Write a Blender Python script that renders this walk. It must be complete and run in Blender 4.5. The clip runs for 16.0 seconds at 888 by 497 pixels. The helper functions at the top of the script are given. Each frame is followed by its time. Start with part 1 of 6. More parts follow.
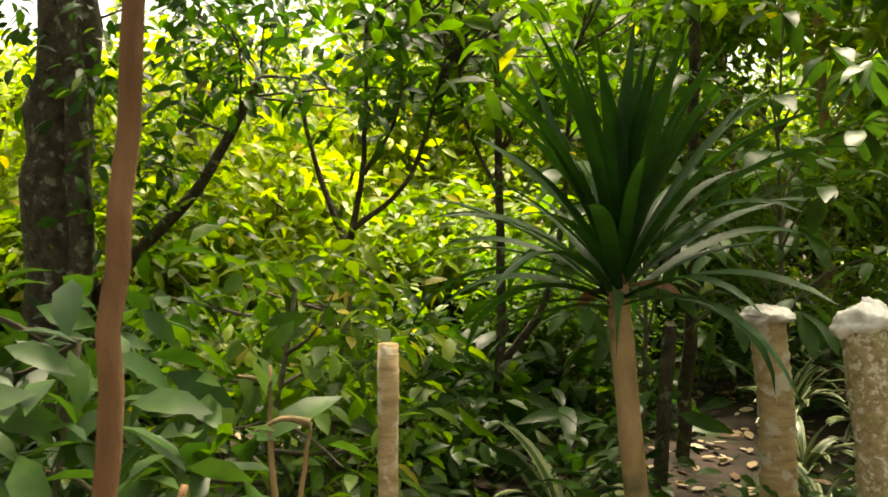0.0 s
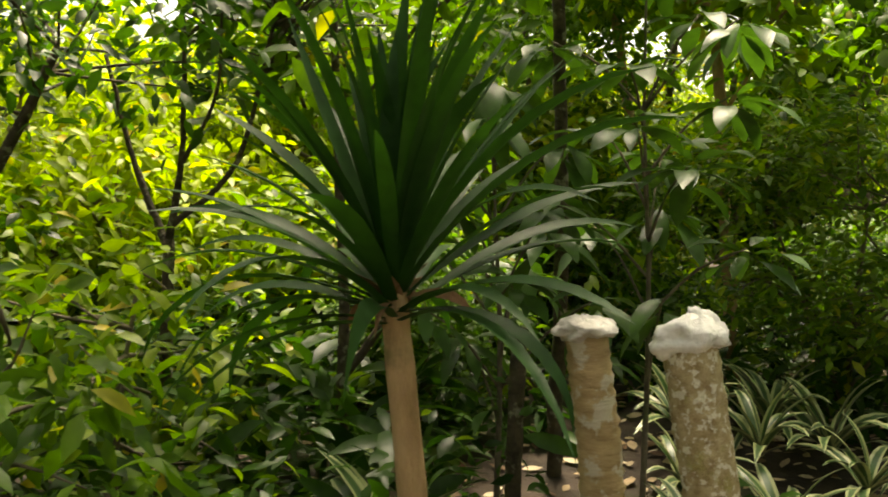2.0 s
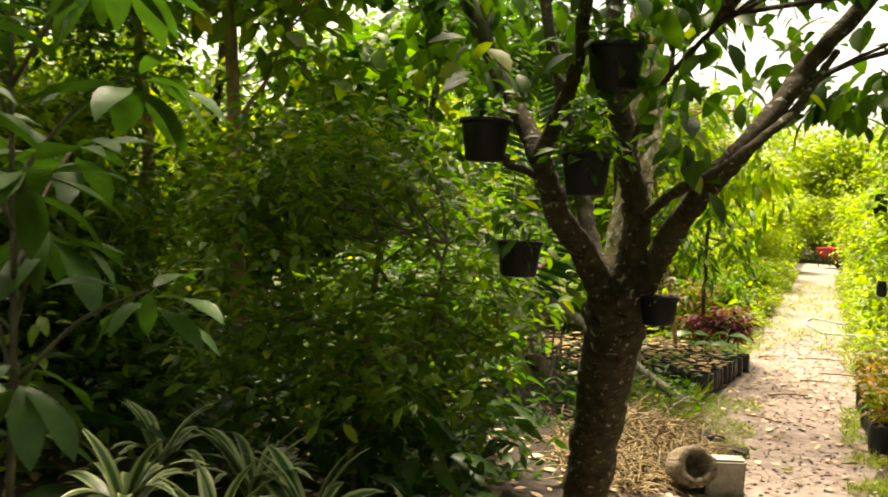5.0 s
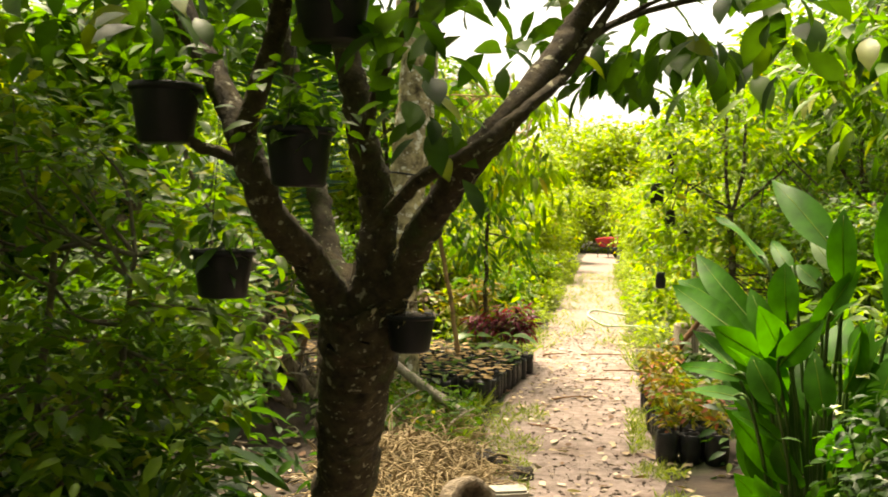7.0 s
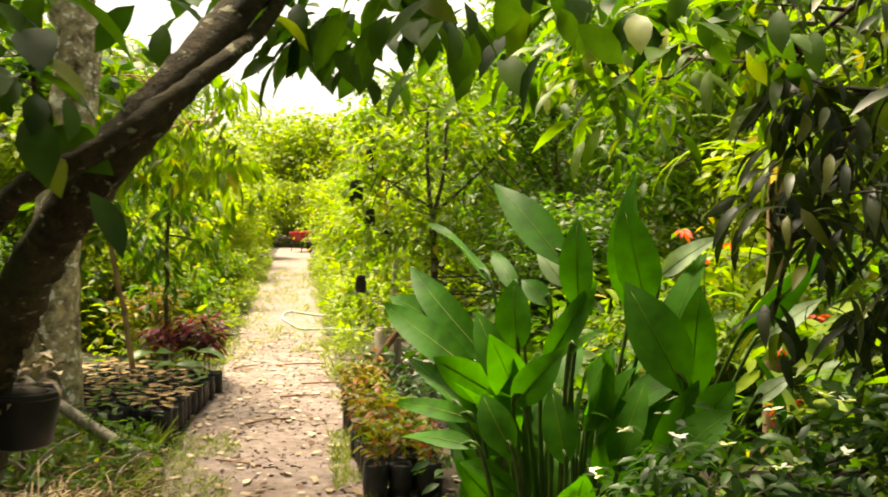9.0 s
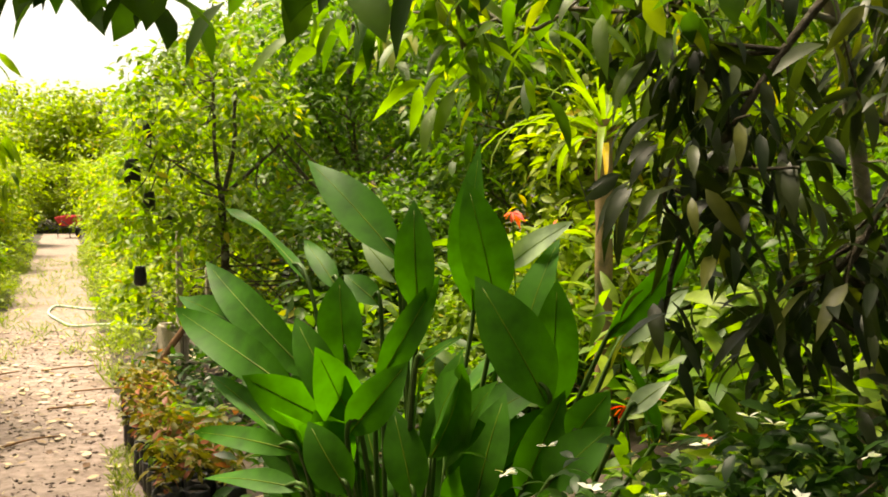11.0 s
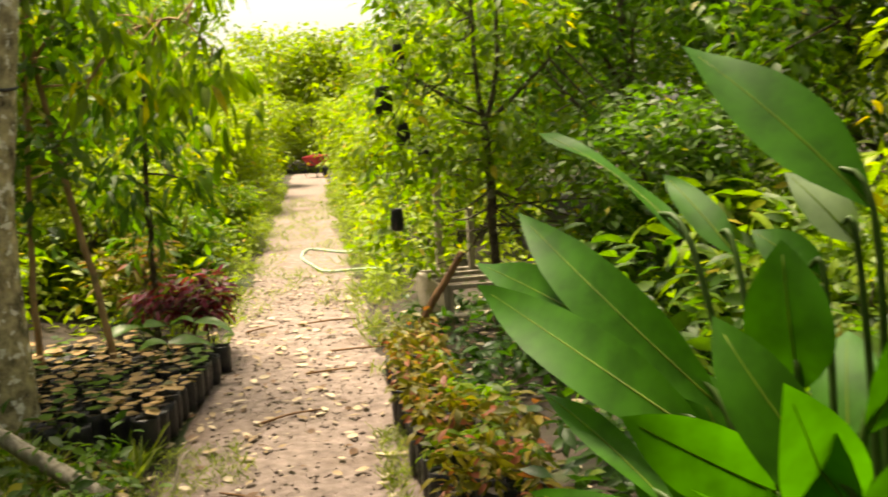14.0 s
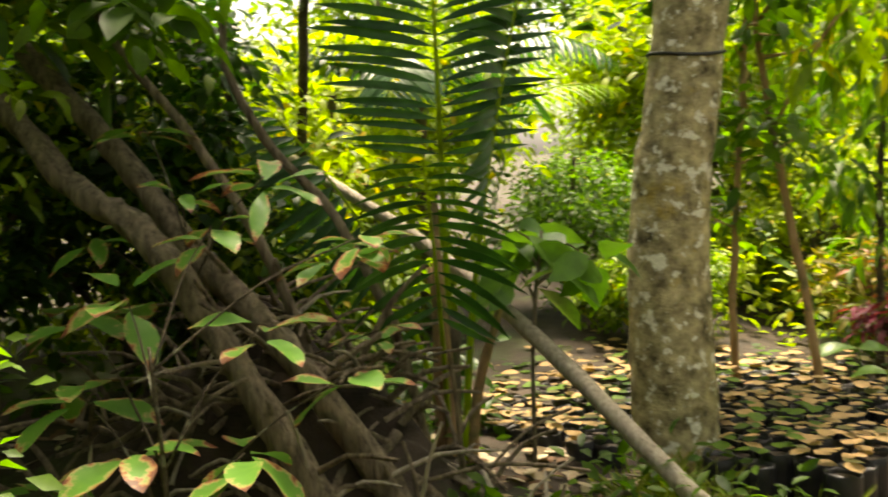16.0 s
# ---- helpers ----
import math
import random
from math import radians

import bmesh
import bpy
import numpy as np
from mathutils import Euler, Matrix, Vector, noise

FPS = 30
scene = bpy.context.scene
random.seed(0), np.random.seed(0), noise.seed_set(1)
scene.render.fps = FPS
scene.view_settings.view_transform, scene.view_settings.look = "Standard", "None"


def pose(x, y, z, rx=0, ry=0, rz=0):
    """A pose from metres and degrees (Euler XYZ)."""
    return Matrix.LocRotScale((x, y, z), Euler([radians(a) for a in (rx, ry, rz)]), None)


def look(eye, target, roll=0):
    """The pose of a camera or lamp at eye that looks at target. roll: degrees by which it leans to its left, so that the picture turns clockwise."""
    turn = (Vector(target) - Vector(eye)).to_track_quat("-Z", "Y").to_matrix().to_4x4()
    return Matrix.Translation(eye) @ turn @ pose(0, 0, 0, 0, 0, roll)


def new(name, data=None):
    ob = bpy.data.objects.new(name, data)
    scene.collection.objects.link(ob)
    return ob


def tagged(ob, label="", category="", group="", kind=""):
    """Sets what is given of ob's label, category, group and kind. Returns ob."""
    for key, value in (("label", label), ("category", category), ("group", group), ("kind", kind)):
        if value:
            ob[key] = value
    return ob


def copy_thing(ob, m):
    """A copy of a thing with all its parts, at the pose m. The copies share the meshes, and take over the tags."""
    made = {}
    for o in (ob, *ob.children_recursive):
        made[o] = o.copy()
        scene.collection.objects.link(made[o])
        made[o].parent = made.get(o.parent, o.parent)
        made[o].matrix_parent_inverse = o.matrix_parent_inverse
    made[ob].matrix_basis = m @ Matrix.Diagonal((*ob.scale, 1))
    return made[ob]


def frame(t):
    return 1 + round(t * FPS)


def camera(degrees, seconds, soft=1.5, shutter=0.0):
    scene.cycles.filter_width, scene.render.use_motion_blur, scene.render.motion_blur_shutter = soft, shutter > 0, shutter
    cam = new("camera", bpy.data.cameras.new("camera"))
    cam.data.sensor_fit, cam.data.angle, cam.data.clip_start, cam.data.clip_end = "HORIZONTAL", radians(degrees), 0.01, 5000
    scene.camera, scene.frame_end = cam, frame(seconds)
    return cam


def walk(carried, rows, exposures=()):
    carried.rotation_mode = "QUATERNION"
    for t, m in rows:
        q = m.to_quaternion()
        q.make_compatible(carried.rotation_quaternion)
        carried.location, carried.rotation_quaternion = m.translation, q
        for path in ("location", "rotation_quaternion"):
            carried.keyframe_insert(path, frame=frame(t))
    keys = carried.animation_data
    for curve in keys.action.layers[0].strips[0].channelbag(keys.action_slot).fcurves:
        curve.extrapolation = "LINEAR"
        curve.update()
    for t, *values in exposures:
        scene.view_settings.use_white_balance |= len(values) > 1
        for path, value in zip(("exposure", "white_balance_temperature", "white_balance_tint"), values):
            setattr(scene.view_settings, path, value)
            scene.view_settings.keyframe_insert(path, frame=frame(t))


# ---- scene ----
cam = camera(49.3, 16.0, soft=1.75, shutter=0.27)
PATH = [
    (0, (0.142, 0.09, 1.624), (-1.307, 1.464, 1.503), 0.5),
    (0.5, (0.118, 0.25, 1.631), (-1.324, 1.63, 1.493), 0.4),
    (1, (0.103, 0.436, 1.646), (-1.328, 1.826, 1.498), -0.2),
    (1.5, (0.07, 0.653, 1.636), (-1.33, 2.073, 1.485), 0),
    (2, (0.063, 0.865, 1.618), (-1.305, 2.317, 1.476), -0.1),
    (2.5, (0.044, 1.082, 1.621), (-1.275, 2.579, 1.481), 0.1),
    (3, (0.036, 1.274, 1.621), (-1.215, 2.829, 1.488), 0.5),
    (3.5, (0.068, 1.417, 1.624), (-1.101, 3.035, 1.502), 1.6),
    (4, (0.071, 1.623, 1.624), (-0.959, 3.334, 1.513), 2),
    (4.5, (0.079, 1.939, 1.609), (-0.792, 3.737, 1.517), 2.3),
    (5, (0.076, 2.243, 1.602), (-0.661, 4.1, 1.522), 2.2),
    (5.2, (0.084, 2.348, 1.592), (-0.609, 4.222, 1.518), 2.2),
    (7.3, (0.037, 3.341, 1.62), (-0.216, 5.323, 1.539), 1),
    (7.5, (0.019, 3.418, 1.637), (-0.177, 5.406, 1.55), 1.2),
    (8, (-0.012, 3.635, 1.649), (-0.043, 5.633, 1.563), 1.3),
    (8.5, (-0.002, 3.849, 1.66), (0.13, 5.843, 1.578), 1.2),
    (9, (0.021, 4.095, 1.681), (0.319, 6.071, 1.599), 0.9),
    (9.5, (0.032, 4.304, 1.721), (0.493, 6.248, 1.634), 0.9),
    (10, (0.057, 4.498, 1.693), (0.64, 6.409, 1.623), 1.5),
    (10.2, (0.056, 4.542, 1.673), (0.676, 6.443, 1.613), 1.9),
    (12.3, (0.001, 5.26, 1.719), (0.843, 7.055, 1.461), -2.1),
    (12.5, (0.021, 5.344, 1.709), (0.834, 7.153, 1.447), -2.2),
    (13, (0.037, 5.576, 1.703), (0.738, 7.429, 1.434), -2.4),
    (13.5, (0.019, 5.837, 1.673), (0.543, 7.75, 1.411), -2.6),
    (14, (0.017, 6.133, 1.65), (0.274, 8.1, 1.394), -2.8),
    (14.5, (0.005, 6.4, 1.645), (-0.079, 8.381, 1.39), -2.6),
    (15, (-0.007, 6.666, 1.61), (-0.435, 8.604, 1.364), -2.5),
    (15.5, (-0.047, 6.971, 1.525), (-0.834, 8.797, 1.314), -3.2),
    (16, (-0.07, 7.22, 1.53), (-1.204, 8.857, 1.345), -2.8),
]
EXPOSURE = [(0.0, 2.28, 8300, 10), (2, 2.12, 8300, 10), (3.5, 2.18, 8300, 10), (5, 1.98, 8300, 10), (8, 1.92, 8300, 10), (10, 1.72, 8300, 10), (12.5, 1.64, 8300, 10), (14.5, 1.55, 8300, 10), (16, 2.22, 8300, 10)]
walk(cam, [(t, look(eye, target, roll)) for t, eye, target, roll in PATH], EXPOSURE)

# ---- light: bright hazy sky, soft sun from beyond the trees ----
world = bpy.data.worlds.new("sky")
scene.world = world
world.use_nodes = True
wn, wl = world.node_tree.nodes, world.node_tree.links
sky = wn.new("ShaderNodeTexSky")
sky.sky_type, sky.sun_disc = "NISHITA", False
SUN_ELEV, SUN_AZ = radians(67), radians(-30)          # azimuth from +y towards +x
sky.sun_elevation, sky.sun_rotation = SUN_ELEV, SUN_AZ
sky.dust_density, sky.air_density = 4.0, 1.0
hs = wn.new("ShaderNodeHueSaturation")
hs.inputs["Saturation"].default_value = 0.3
wl.new(sky.outputs[0], hs.inputs["Color"])
wl.new(hs.outputs[0], wn["Background"].inputs["Color"])
wn["Background"].inputs["Strength"].default_value = 0.095
sun = new("sun", bpy.data.lights.new("sun", "SUN"))
sun.data.energy, sun.data.angle, sun.data.color = 5.0, radians(20), (1.0, 0.94, 0.82)
sun_to = Vector((math.sin(SUN_AZ) * math.cos(SUN_ELEV), math.cos(SUN_AZ) * math.cos(SUN_ELEV), math.sin(SUN_ELEV)))
sun.matrix_world = look(sun_to * 60, (0, 0, 0))


# ---- materials ----
def nodes_of(name):
    m = bpy.data.materials.new(name)
    m.use_nodes = True
    nt = m.node_tree
    return m, nt.nodes, nt.links, nt.nodes["Principled BSDF"]


def ramp(n, stops):
    r = n.new("ShaderNodeValToRGB")
    e = r.color_ramp.elements
    while len(e) < len(stops):
        e.new(0.5)
    for el, (p, c) in zip(e, stops):
        el.position, el.color = p, (*c, 1)
    return r


def noise_node(n, l, scale, detail=4, rough=0.6, coord="Object", stretch=None):
    tc = n.new("ShaderNodeTexCoord")
    nz = n.new("ShaderNodeTexNoise")
    nz.inputs["Scale"].default_value, nz.inputs["Detail"].default_value, nz.inputs["Roughness"].default_value = scale, detail, rough
    if stretch:
        mp = n.new("ShaderNodeMapping")
        mp.inputs["Scale"].default_value = stretch
        l.new(tc.outputs[coord], mp.inputs[0])
        l.new(mp.outputs[0], nz.inputs["Vector"])
    else:
        l.new(tc.outputs[coord], nz.inputs["Vector"])
    return nz


def mix_color(n, l, fac, a, b, mode="MIX"):
    mx = n.new("ShaderNodeMix")
    mx.data_type, mx.blend_type = "RGBA", mode
    for sock, v in ((mx.inputs["Factor"], fac), (mx.inputs["A"], a), (mx.inputs["B"], b)):
        if isinstance(v, bpy.types.NodeSocket):
            l.new(v, sock)
        else:
            sock.default_value = v if isinstance(v, float) else (*v, 1)
    return mx.outputs["Result"]


def leaf_mat(name, dark, light, accent=None, share=0.06, gloss=0.48, trans=0.5, spec=0.22):
    """Leaf: colour by leaf, blotches, thin and partly letting light through."""
    m, n, l, b = nodes_of(name)
    geo = n.new("ShaderNodeNewGeometry")
    stops = [(0.0, dark), (1 - share if accent else 1.0, light)]
    if accent:
        stops += [(1 - share + 0.01, accent), (1.0, accent)]
    r = ramp(n, stops)
    l.new(geo.outputs["Random Per Island"], r.inputs[0])
    nz = noise_node(n, l, 9, 3)
    r2 = ramp(n, [(0.35, (0.55, 0.55, 0.5)), (0.65, (1.15, 1.12, 1.0))])
    l.new(nz.outputs[0], r2.inputs[0])
    col = mix_color(n, l, 0.8, r.outputs[0], r2.outputs[0], "MULTIPLY")
    l.new(col, b.inputs["Base Color"])
    b.inputs["Roughness"].default_value = gloss
    b.inputs["Specular IOR Level"].default_value = spec
    tr = n.new("ShaderNodeBsdfTranslucent")
    tcol = mix_color(n, l, 1.0, col, (1.5, 1.75, 0.45), "MULTIPLY")
    l.new(tcol, tr.inputs["Color"])
    ms = n.new("ShaderNodeMixShader")
    ms.inputs[0].default_value = trans
    l.new(b.outputs[0], ms.inputs[1])
    l.new(tr.outputs[0], ms.inputs[2])
    l.new(ms.outputs[0], n["Material Output"].inputs["Surface"])
    return m


def surf_mat(name, c1, c2, scale=8, rough=0.85, bump=0.4, stretch=None, c3=None, scale3=2.5, lo=0.52, hi=0.62, bump_scale=None, dist=0.02, c4=None, scale4=2.0):
    """Bark, soil, wood: two tones of grain, patches of a third, relief."""
    m, n, l, b = nodes_of(name)
    nz = noise_node(n, l, scale, 6, 0.65, stretch=stretch)
    r = ramp(n, [(0.32, c1), (0.68, c2)])
    l.new(nz.outputs[0], r.inputs[0])
    col = r.outputs[0]
    if c3:
        n3 = noise_node(n, l, scale3, 5, 0.6)
        r3 = ramp(n, [(lo, (0, 0, 0)), (hi, (1, 1, 1))])
        l.new(n3.outputs[0], r3.inputs[0])
        col = mix_color(n, l, r3.outputs[0], col, c3)
    if c4:
        n4 = noise_node(n, l, scale4, 6, 0.65)
        r4 = ramp(n, [(0.56, (0, 0, 0)), (0.66, (0.8, 0.8, 0.8))])
        l.new(n4.outputs[0], r4.inputs[0])
        col = mix_color(n, l, r4.outputs[0], col, c4)
    l.new(col, b.inputs["Base Color"])
    b.inputs["Roughness"].default_value = rough
    b.inputs["Specular IOR Level"].default_value = 0.25
    nb = noise_node(n, l, bump_scale or scale * 2.5, 5, 0.7, stretch=stretch)
    bp = n.new("ShaderNodeBump")
    bp.inputs["Strength"].default_value, bp.inputs["Distance"].default_value = bump, dist
    l.new(nb.outputs[0], bp.inputs["Height"])
    l.new(bp.outputs[0], b.inputs["Normal"])
    return m


M = {}
M["leaf_mid"] = leaf_mat("leaf_mid", (0.03, 0.08, 0.008), (0.1, 0.19, 0.018), (0.28, 0.26, 0.03), 0.02)
# albedo lowered so the undergrowth holds deep shadow in its colour
M["leaf_dark"] = leaf_mat("leaf_dark", (0.011, 0.038, 0.006), (0.04, 0.1, 0.013), (0.11, 0.17, 0.025), 0.04, gloss=0.42, trans=0.38)
# leaf_mid darkened, so leaves against the sky read as shaded silhouettes
M["leaf_canopy"] = leaf_mat("leaf_canopy", (0.02, 0.058, 0.008), (0.07, 0.145, 0.015), (0.18, 0.22, 0.025), 0.06, trans=0.42)
# lighter, yellower leaves: on distant plants the sunlight is put into the colour
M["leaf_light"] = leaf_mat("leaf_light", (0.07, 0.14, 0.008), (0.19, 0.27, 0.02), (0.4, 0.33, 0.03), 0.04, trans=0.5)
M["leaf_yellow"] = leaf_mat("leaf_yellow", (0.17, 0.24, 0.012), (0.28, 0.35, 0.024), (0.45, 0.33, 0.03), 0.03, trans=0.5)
M["leaf_strap"] = leaf_mat("leaf_strap", (0.01, 0.042, 0.01), (0.022, 0.07, 0.014), spec=0.15, gloss=0.5, trans=0.25)
M["leaf_broad"] = leaf_mat("leaf_broad", (0.045, 0.12, 0.016), (0.1, 0.2, 0.035), (0.2, 0.22, 0.03), 0.05, gloss=0.34, trans=0.4)
M["leaf_thalia"] = leaf_mat("leaf_thalia", (0.02, 0.095, 0.007), (0.046, 0.158, 0.011), gloss=0.5, trans=0.5, spec=0.12)
M["stalk_green"] = leaf_mat("stalk_green", (0.03, 0.07, 0.012), (0.05, 0.1, 0.016), gloss=0.5, trans=0.1)
M["leaf_whorl"] = leaf_mat("leaf_whorl", (0.025, 0.075, 0.018), (0.065, 0.14, 0.03), gloss=0.42, trans=0.3, spec=0.3)
M["leaf_bush"] = leaf_mat("leaf_bush", (0.04, 0.105, 0.008), (0.14, 0.225, 0.017), (0.24, 0.27, 0.03), 0.1, trans=0.5)
# near-black olive: shade right of the path is put into the leaf colour
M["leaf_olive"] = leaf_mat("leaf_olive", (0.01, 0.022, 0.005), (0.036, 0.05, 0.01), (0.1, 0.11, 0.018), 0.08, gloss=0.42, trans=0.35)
M["leaf_pale"] = leaf_mat("leaf_pale", (0.22, 0.3, 0.2), (0.3, 0.4, 0.27), gloss=0.45, trans=0.3)
M["leaf_palm"] = leaf_mat("leaf_palm", (0.014, 0.05, 0.018), (0.036, 0.1, 0.03), gloss=0.35, trans=0.35)
M["leaf_purple"] = leaf_mat("leaf_purple", (0.05, 0.012, 0.02), (0.2, 0.02, 0.06), (0.1, 0.12, 0.03), 0.25, trans=0.4)
M["leaf_coleus"] = leaf_mat("leaf_coleus", (0.08, 0.09, 0.012), (0.25, 0.19, 0.028), (0.28, 0.09, 0.05), 0.1, trans=0.35)
M["leaf_dry"] = leaf_mat("leaf_dry", (0.25, 0.17, 0.1), (0.55, 0.47, 0.36), (0.14, 0.08, 0.05), 0.2, gloss=0.7, trans=0.1)
M["leaf_round"] = leaf_mat("leaf_round", (0.075, 0.075, 0.025), (0.42, 0.27, 0.14), (0.5, 0.16, 0.06), 0.15, gloss=0.55, trans=0.2, spec=0.15)
M["grass"] = leaf_mat("grass", (0.1, 0.15, 0.02), (0.25, 0.28, 0.06), trans=0.4)
M["flower_red"] = leaf_mat("flower_red", (0.55, 0.04, 0.02), (0.7, 0.12, 0.03), trans=0.3)
M["flower_white"] = leaf_mat("flower_white", (0.6, 0.62, 0.58), (0.8, 0.8, 0.76), trans=0.3)
M["flower_yellow"] = leaf_mat("flower_yellow", (0.7, 0.4, 0.02), (0.8, 0.55, 0.04), trans=0.3)
M["soil"] = surf_mat("soil", (0.012, 0.009, 0.006), (0.055, 0.038, 0.026), 3.5, bump=0.8, c3=(0.035, 0.05, 0.015), scale3=0.8)
M["path"] = surf_mat("path", (0.112, 0.083, 0.069), (0.258, 0.2, 0.176), 11, bump=1.0, c3=(0.11, 0.075, 0.055), scale3=1.6, lo=0.55, hi=0.72, bump_scale=40, dist=0.012)
M["bark_dark"] = surf_mat("bark_dark", (0.022, 0.017, 0.011), (0.1, 0.08, 0.048), 16, bump=1.0, c3=(0.2, 0.2, 0.14), scale3=14, lo=0.57, hi=0.64)
M["bark_grey"] = surf_mat("bark_grey", (0.06, 0.05, 0.035), (0.17, 0.14, 0.1), 12, bump=0.6, c3=(0.07, 0.09, 0.03), scale3=4)
M["bark_lichen"] = surf_mat("bark_lichen", (0.045, 0.035, 0.016), (0.58, 0.49, 0.28), 11, bump=1.0, c3=(0.72, 0.69, 0.58), scale3=15, lo=0.56, hi=0.61, c4=(0.46, 0.33, 0.06), scale4=2.6)
M["bark_speckled"] = surf_mat("bark_speckled", (0.24, 0.17, 0.08), (0.5, 0.41, 0.24), 34, bump=0.7, c3=(0.66, 0.62, 0.5), scale3=48, lo=0.53, hi=0.6, c4=(0.36, 0.33, 0.12), scale4=7)
M["bark_pot"] = surf_mat("bark_pot", (0.018, 0.014, 0.008), (0.085, 0.064, 0.032), 22, bump=1.0, c3=(0.3, 0.29, 0.2), scale3=34, lo=0.6, hi=0.66, c4=(0.055, 0.07, 0.02), scale4=5)
M["bark_tan"] = surf_mat("bark_tan", (0.2, 0.12, 0.055), (0.42, 0.28, 0.15), 10, bump=0.5, stretch=(1, 1, 0.35), c3=(0.1, 0.1, 0.04), scale3=3)
M["bark_brown"] = surf_mat("bark_brown", (0.12, 0.06, 0.028), (0.24, 0.13, 0.065), 16, bump=0.5, stretch=(1, 1, 0.3))
M["stump_bark"] = surf_mat("stump_bark", (0.26, 0.18, 0.09), (0.5, 0.38, 0.21), 30, bump=0.6, stretch=(0.4, 0.4, 1.6), c3=(0.5, 0.46, 0.36), scale3=18, lo=0.54, hi=0.6)
M["wood_old"] = surf_mat("wood_old", (0.19, 0.16, 0.12), (0.44, 0.39, 0.31), 10, bump=0.6, stretch=(6, 6, 0.6))
M["wood_rot"] = surf_mat("wood_rot", (0.06, 0.045, 0.03), (0.34, 0.27, 0.19), 9, bump=1.0, stretch=(4, 4, 0.5), dist=0.03)
M["wood_char"] = surf_mat("wood_char", (0.012, 0.01, 0.008), (0.07, 0.055, 0.04), 22, bump=1.0, dist=0.03)
M["block"] = surf_mat("block", (0.2, 0.19, 0.16), (0.34, 0.32, 0.27), 18, bump=0.5, c3=(0.08, 0.1, 0.04), scale3=4)
M["pot_black"] = surf_mat("pot_black", (0.006, 0.006, 0.007), (0.016, 0.016, 0.017), 6, rough=0.45, bump=0.1)
M["bag_black"] = surf_mat("bag_black", (0.012, 0.012, 0.014), (0.03, 0.03, 0.033), 10, rough=0.4, bump=0.6, dist=0.01)
M["plastic"] = surf_mat("plastic", (0.55, 0.54, 0.5), (0.82, 0.81, 0.78), 18, rough=0.3, bump=0.5, c3=(0.3, 0.28, 0.24), scale3=12, lo=0.62, hi=0.75)
M["plastic_grey"] = surf_mat("plastic_grey", (0.36, 0.34, 0.31), (0.66, 0.64, 0.6), 16, rough=0.32, bump=0.5, c3=(0.2, 0.18, 0.15), scale3=12, lo=0.58, hi=0.72)
M["hose"] = surf_mat("hose", (0.3, 0.42, 0.3), (0.45, 0.55, 0.42), 20, rough=0.4, bump=0.1)
M["red_paint"] = surf_mat("red_paint", (0.3, 0.015, 0.02), (0.45, 0.03, 0.04), 12, rough=0.4, bump=0.1)
M["steel_dark"] = surf_mat("steel_dark", (0.03, 0.03, 0.03), (0.08, 0.07, 0.06), 20, rough=0.5, bump=0.2)
M["straw"] = surf_mat("straw", (0.14, 0.1, 0.05), (0.33, 0.25, 0.14), 20, bump=0.3)
M["wire"] = surf_mat("wire", (0.02, 0.02, 0.02), (0.05, 0.05, 0.05), 20, rough=0.5, bump=0.1)


# ---- mesh building ----
class Build:
    """Gathers vertices and faces of one mesh."""

    def __init__(self):
        self.v, self.f, self.n = [], [], 0

    def add(self, verts, faces):
        verts = np.asarray(verts, float)
        self.v.append(verts)
        n = self.n
        self.f.extend(tuple(i + n for i in f) for f in faces)
        self.n += len(verts)
        return self

    def mesh(self, name, mat, smooth=True):
        me = bpy.data.meshes.new(name)
        me.from_pydata(np.concatenate(self.v).tolist(), [], self.f)
        me.materials.append(mat)
        if smooth:
            me.polygons.foreach_set("use_smooth", [True] * len(me.polygons))
        me.update()
        return me


def part(name, build, mat, parent=None, label="", smooth=True):
    me = build if isinstance(build, bpy.types.Mesh) else build.mesh(name, mat, smooth)
    ob = new(name, me)
    if parent:
        ob.parent = parent
    return tagged(ob, label)


def thing(name, at, label, category, group="", kind="", rz=0.0, s=1.0):
    ob = new(name)
    ob.empty_display_size = 0.1
    ob.matrix_world = pose(*at, 0, 0, rz) @ Matrix.Diagonal((s, s, s, 1))
    return tagged(ob, label, category, group, kind)


def smooth_line(pts, per=5):
    """A rounded line through the points."""
    p = np.asarray(pts, float)
    if len(p) < 3:
        return np.array([p[0] + (p[-1] - p[0]) * k for k in np.linspace(0, 1, per + 1)])
    q = np.vstack([2 * p[0] - p[1], p, 2 * p[-1] - p[-2]])
    out = []
    for i in range(1, len(q) - 2):
        a, b, c, d = q[i - 1:i + 3]
        for k in np.arange(per) / per:
            out.append(0.5 * (2 * b + (c - a) * k + (2 * a - 5 * b + 4 * c - d) * k * k + (3 * b - a - 3 * c + d) * k ** 3))
    out.append(p[-1])
    return np.array(out)


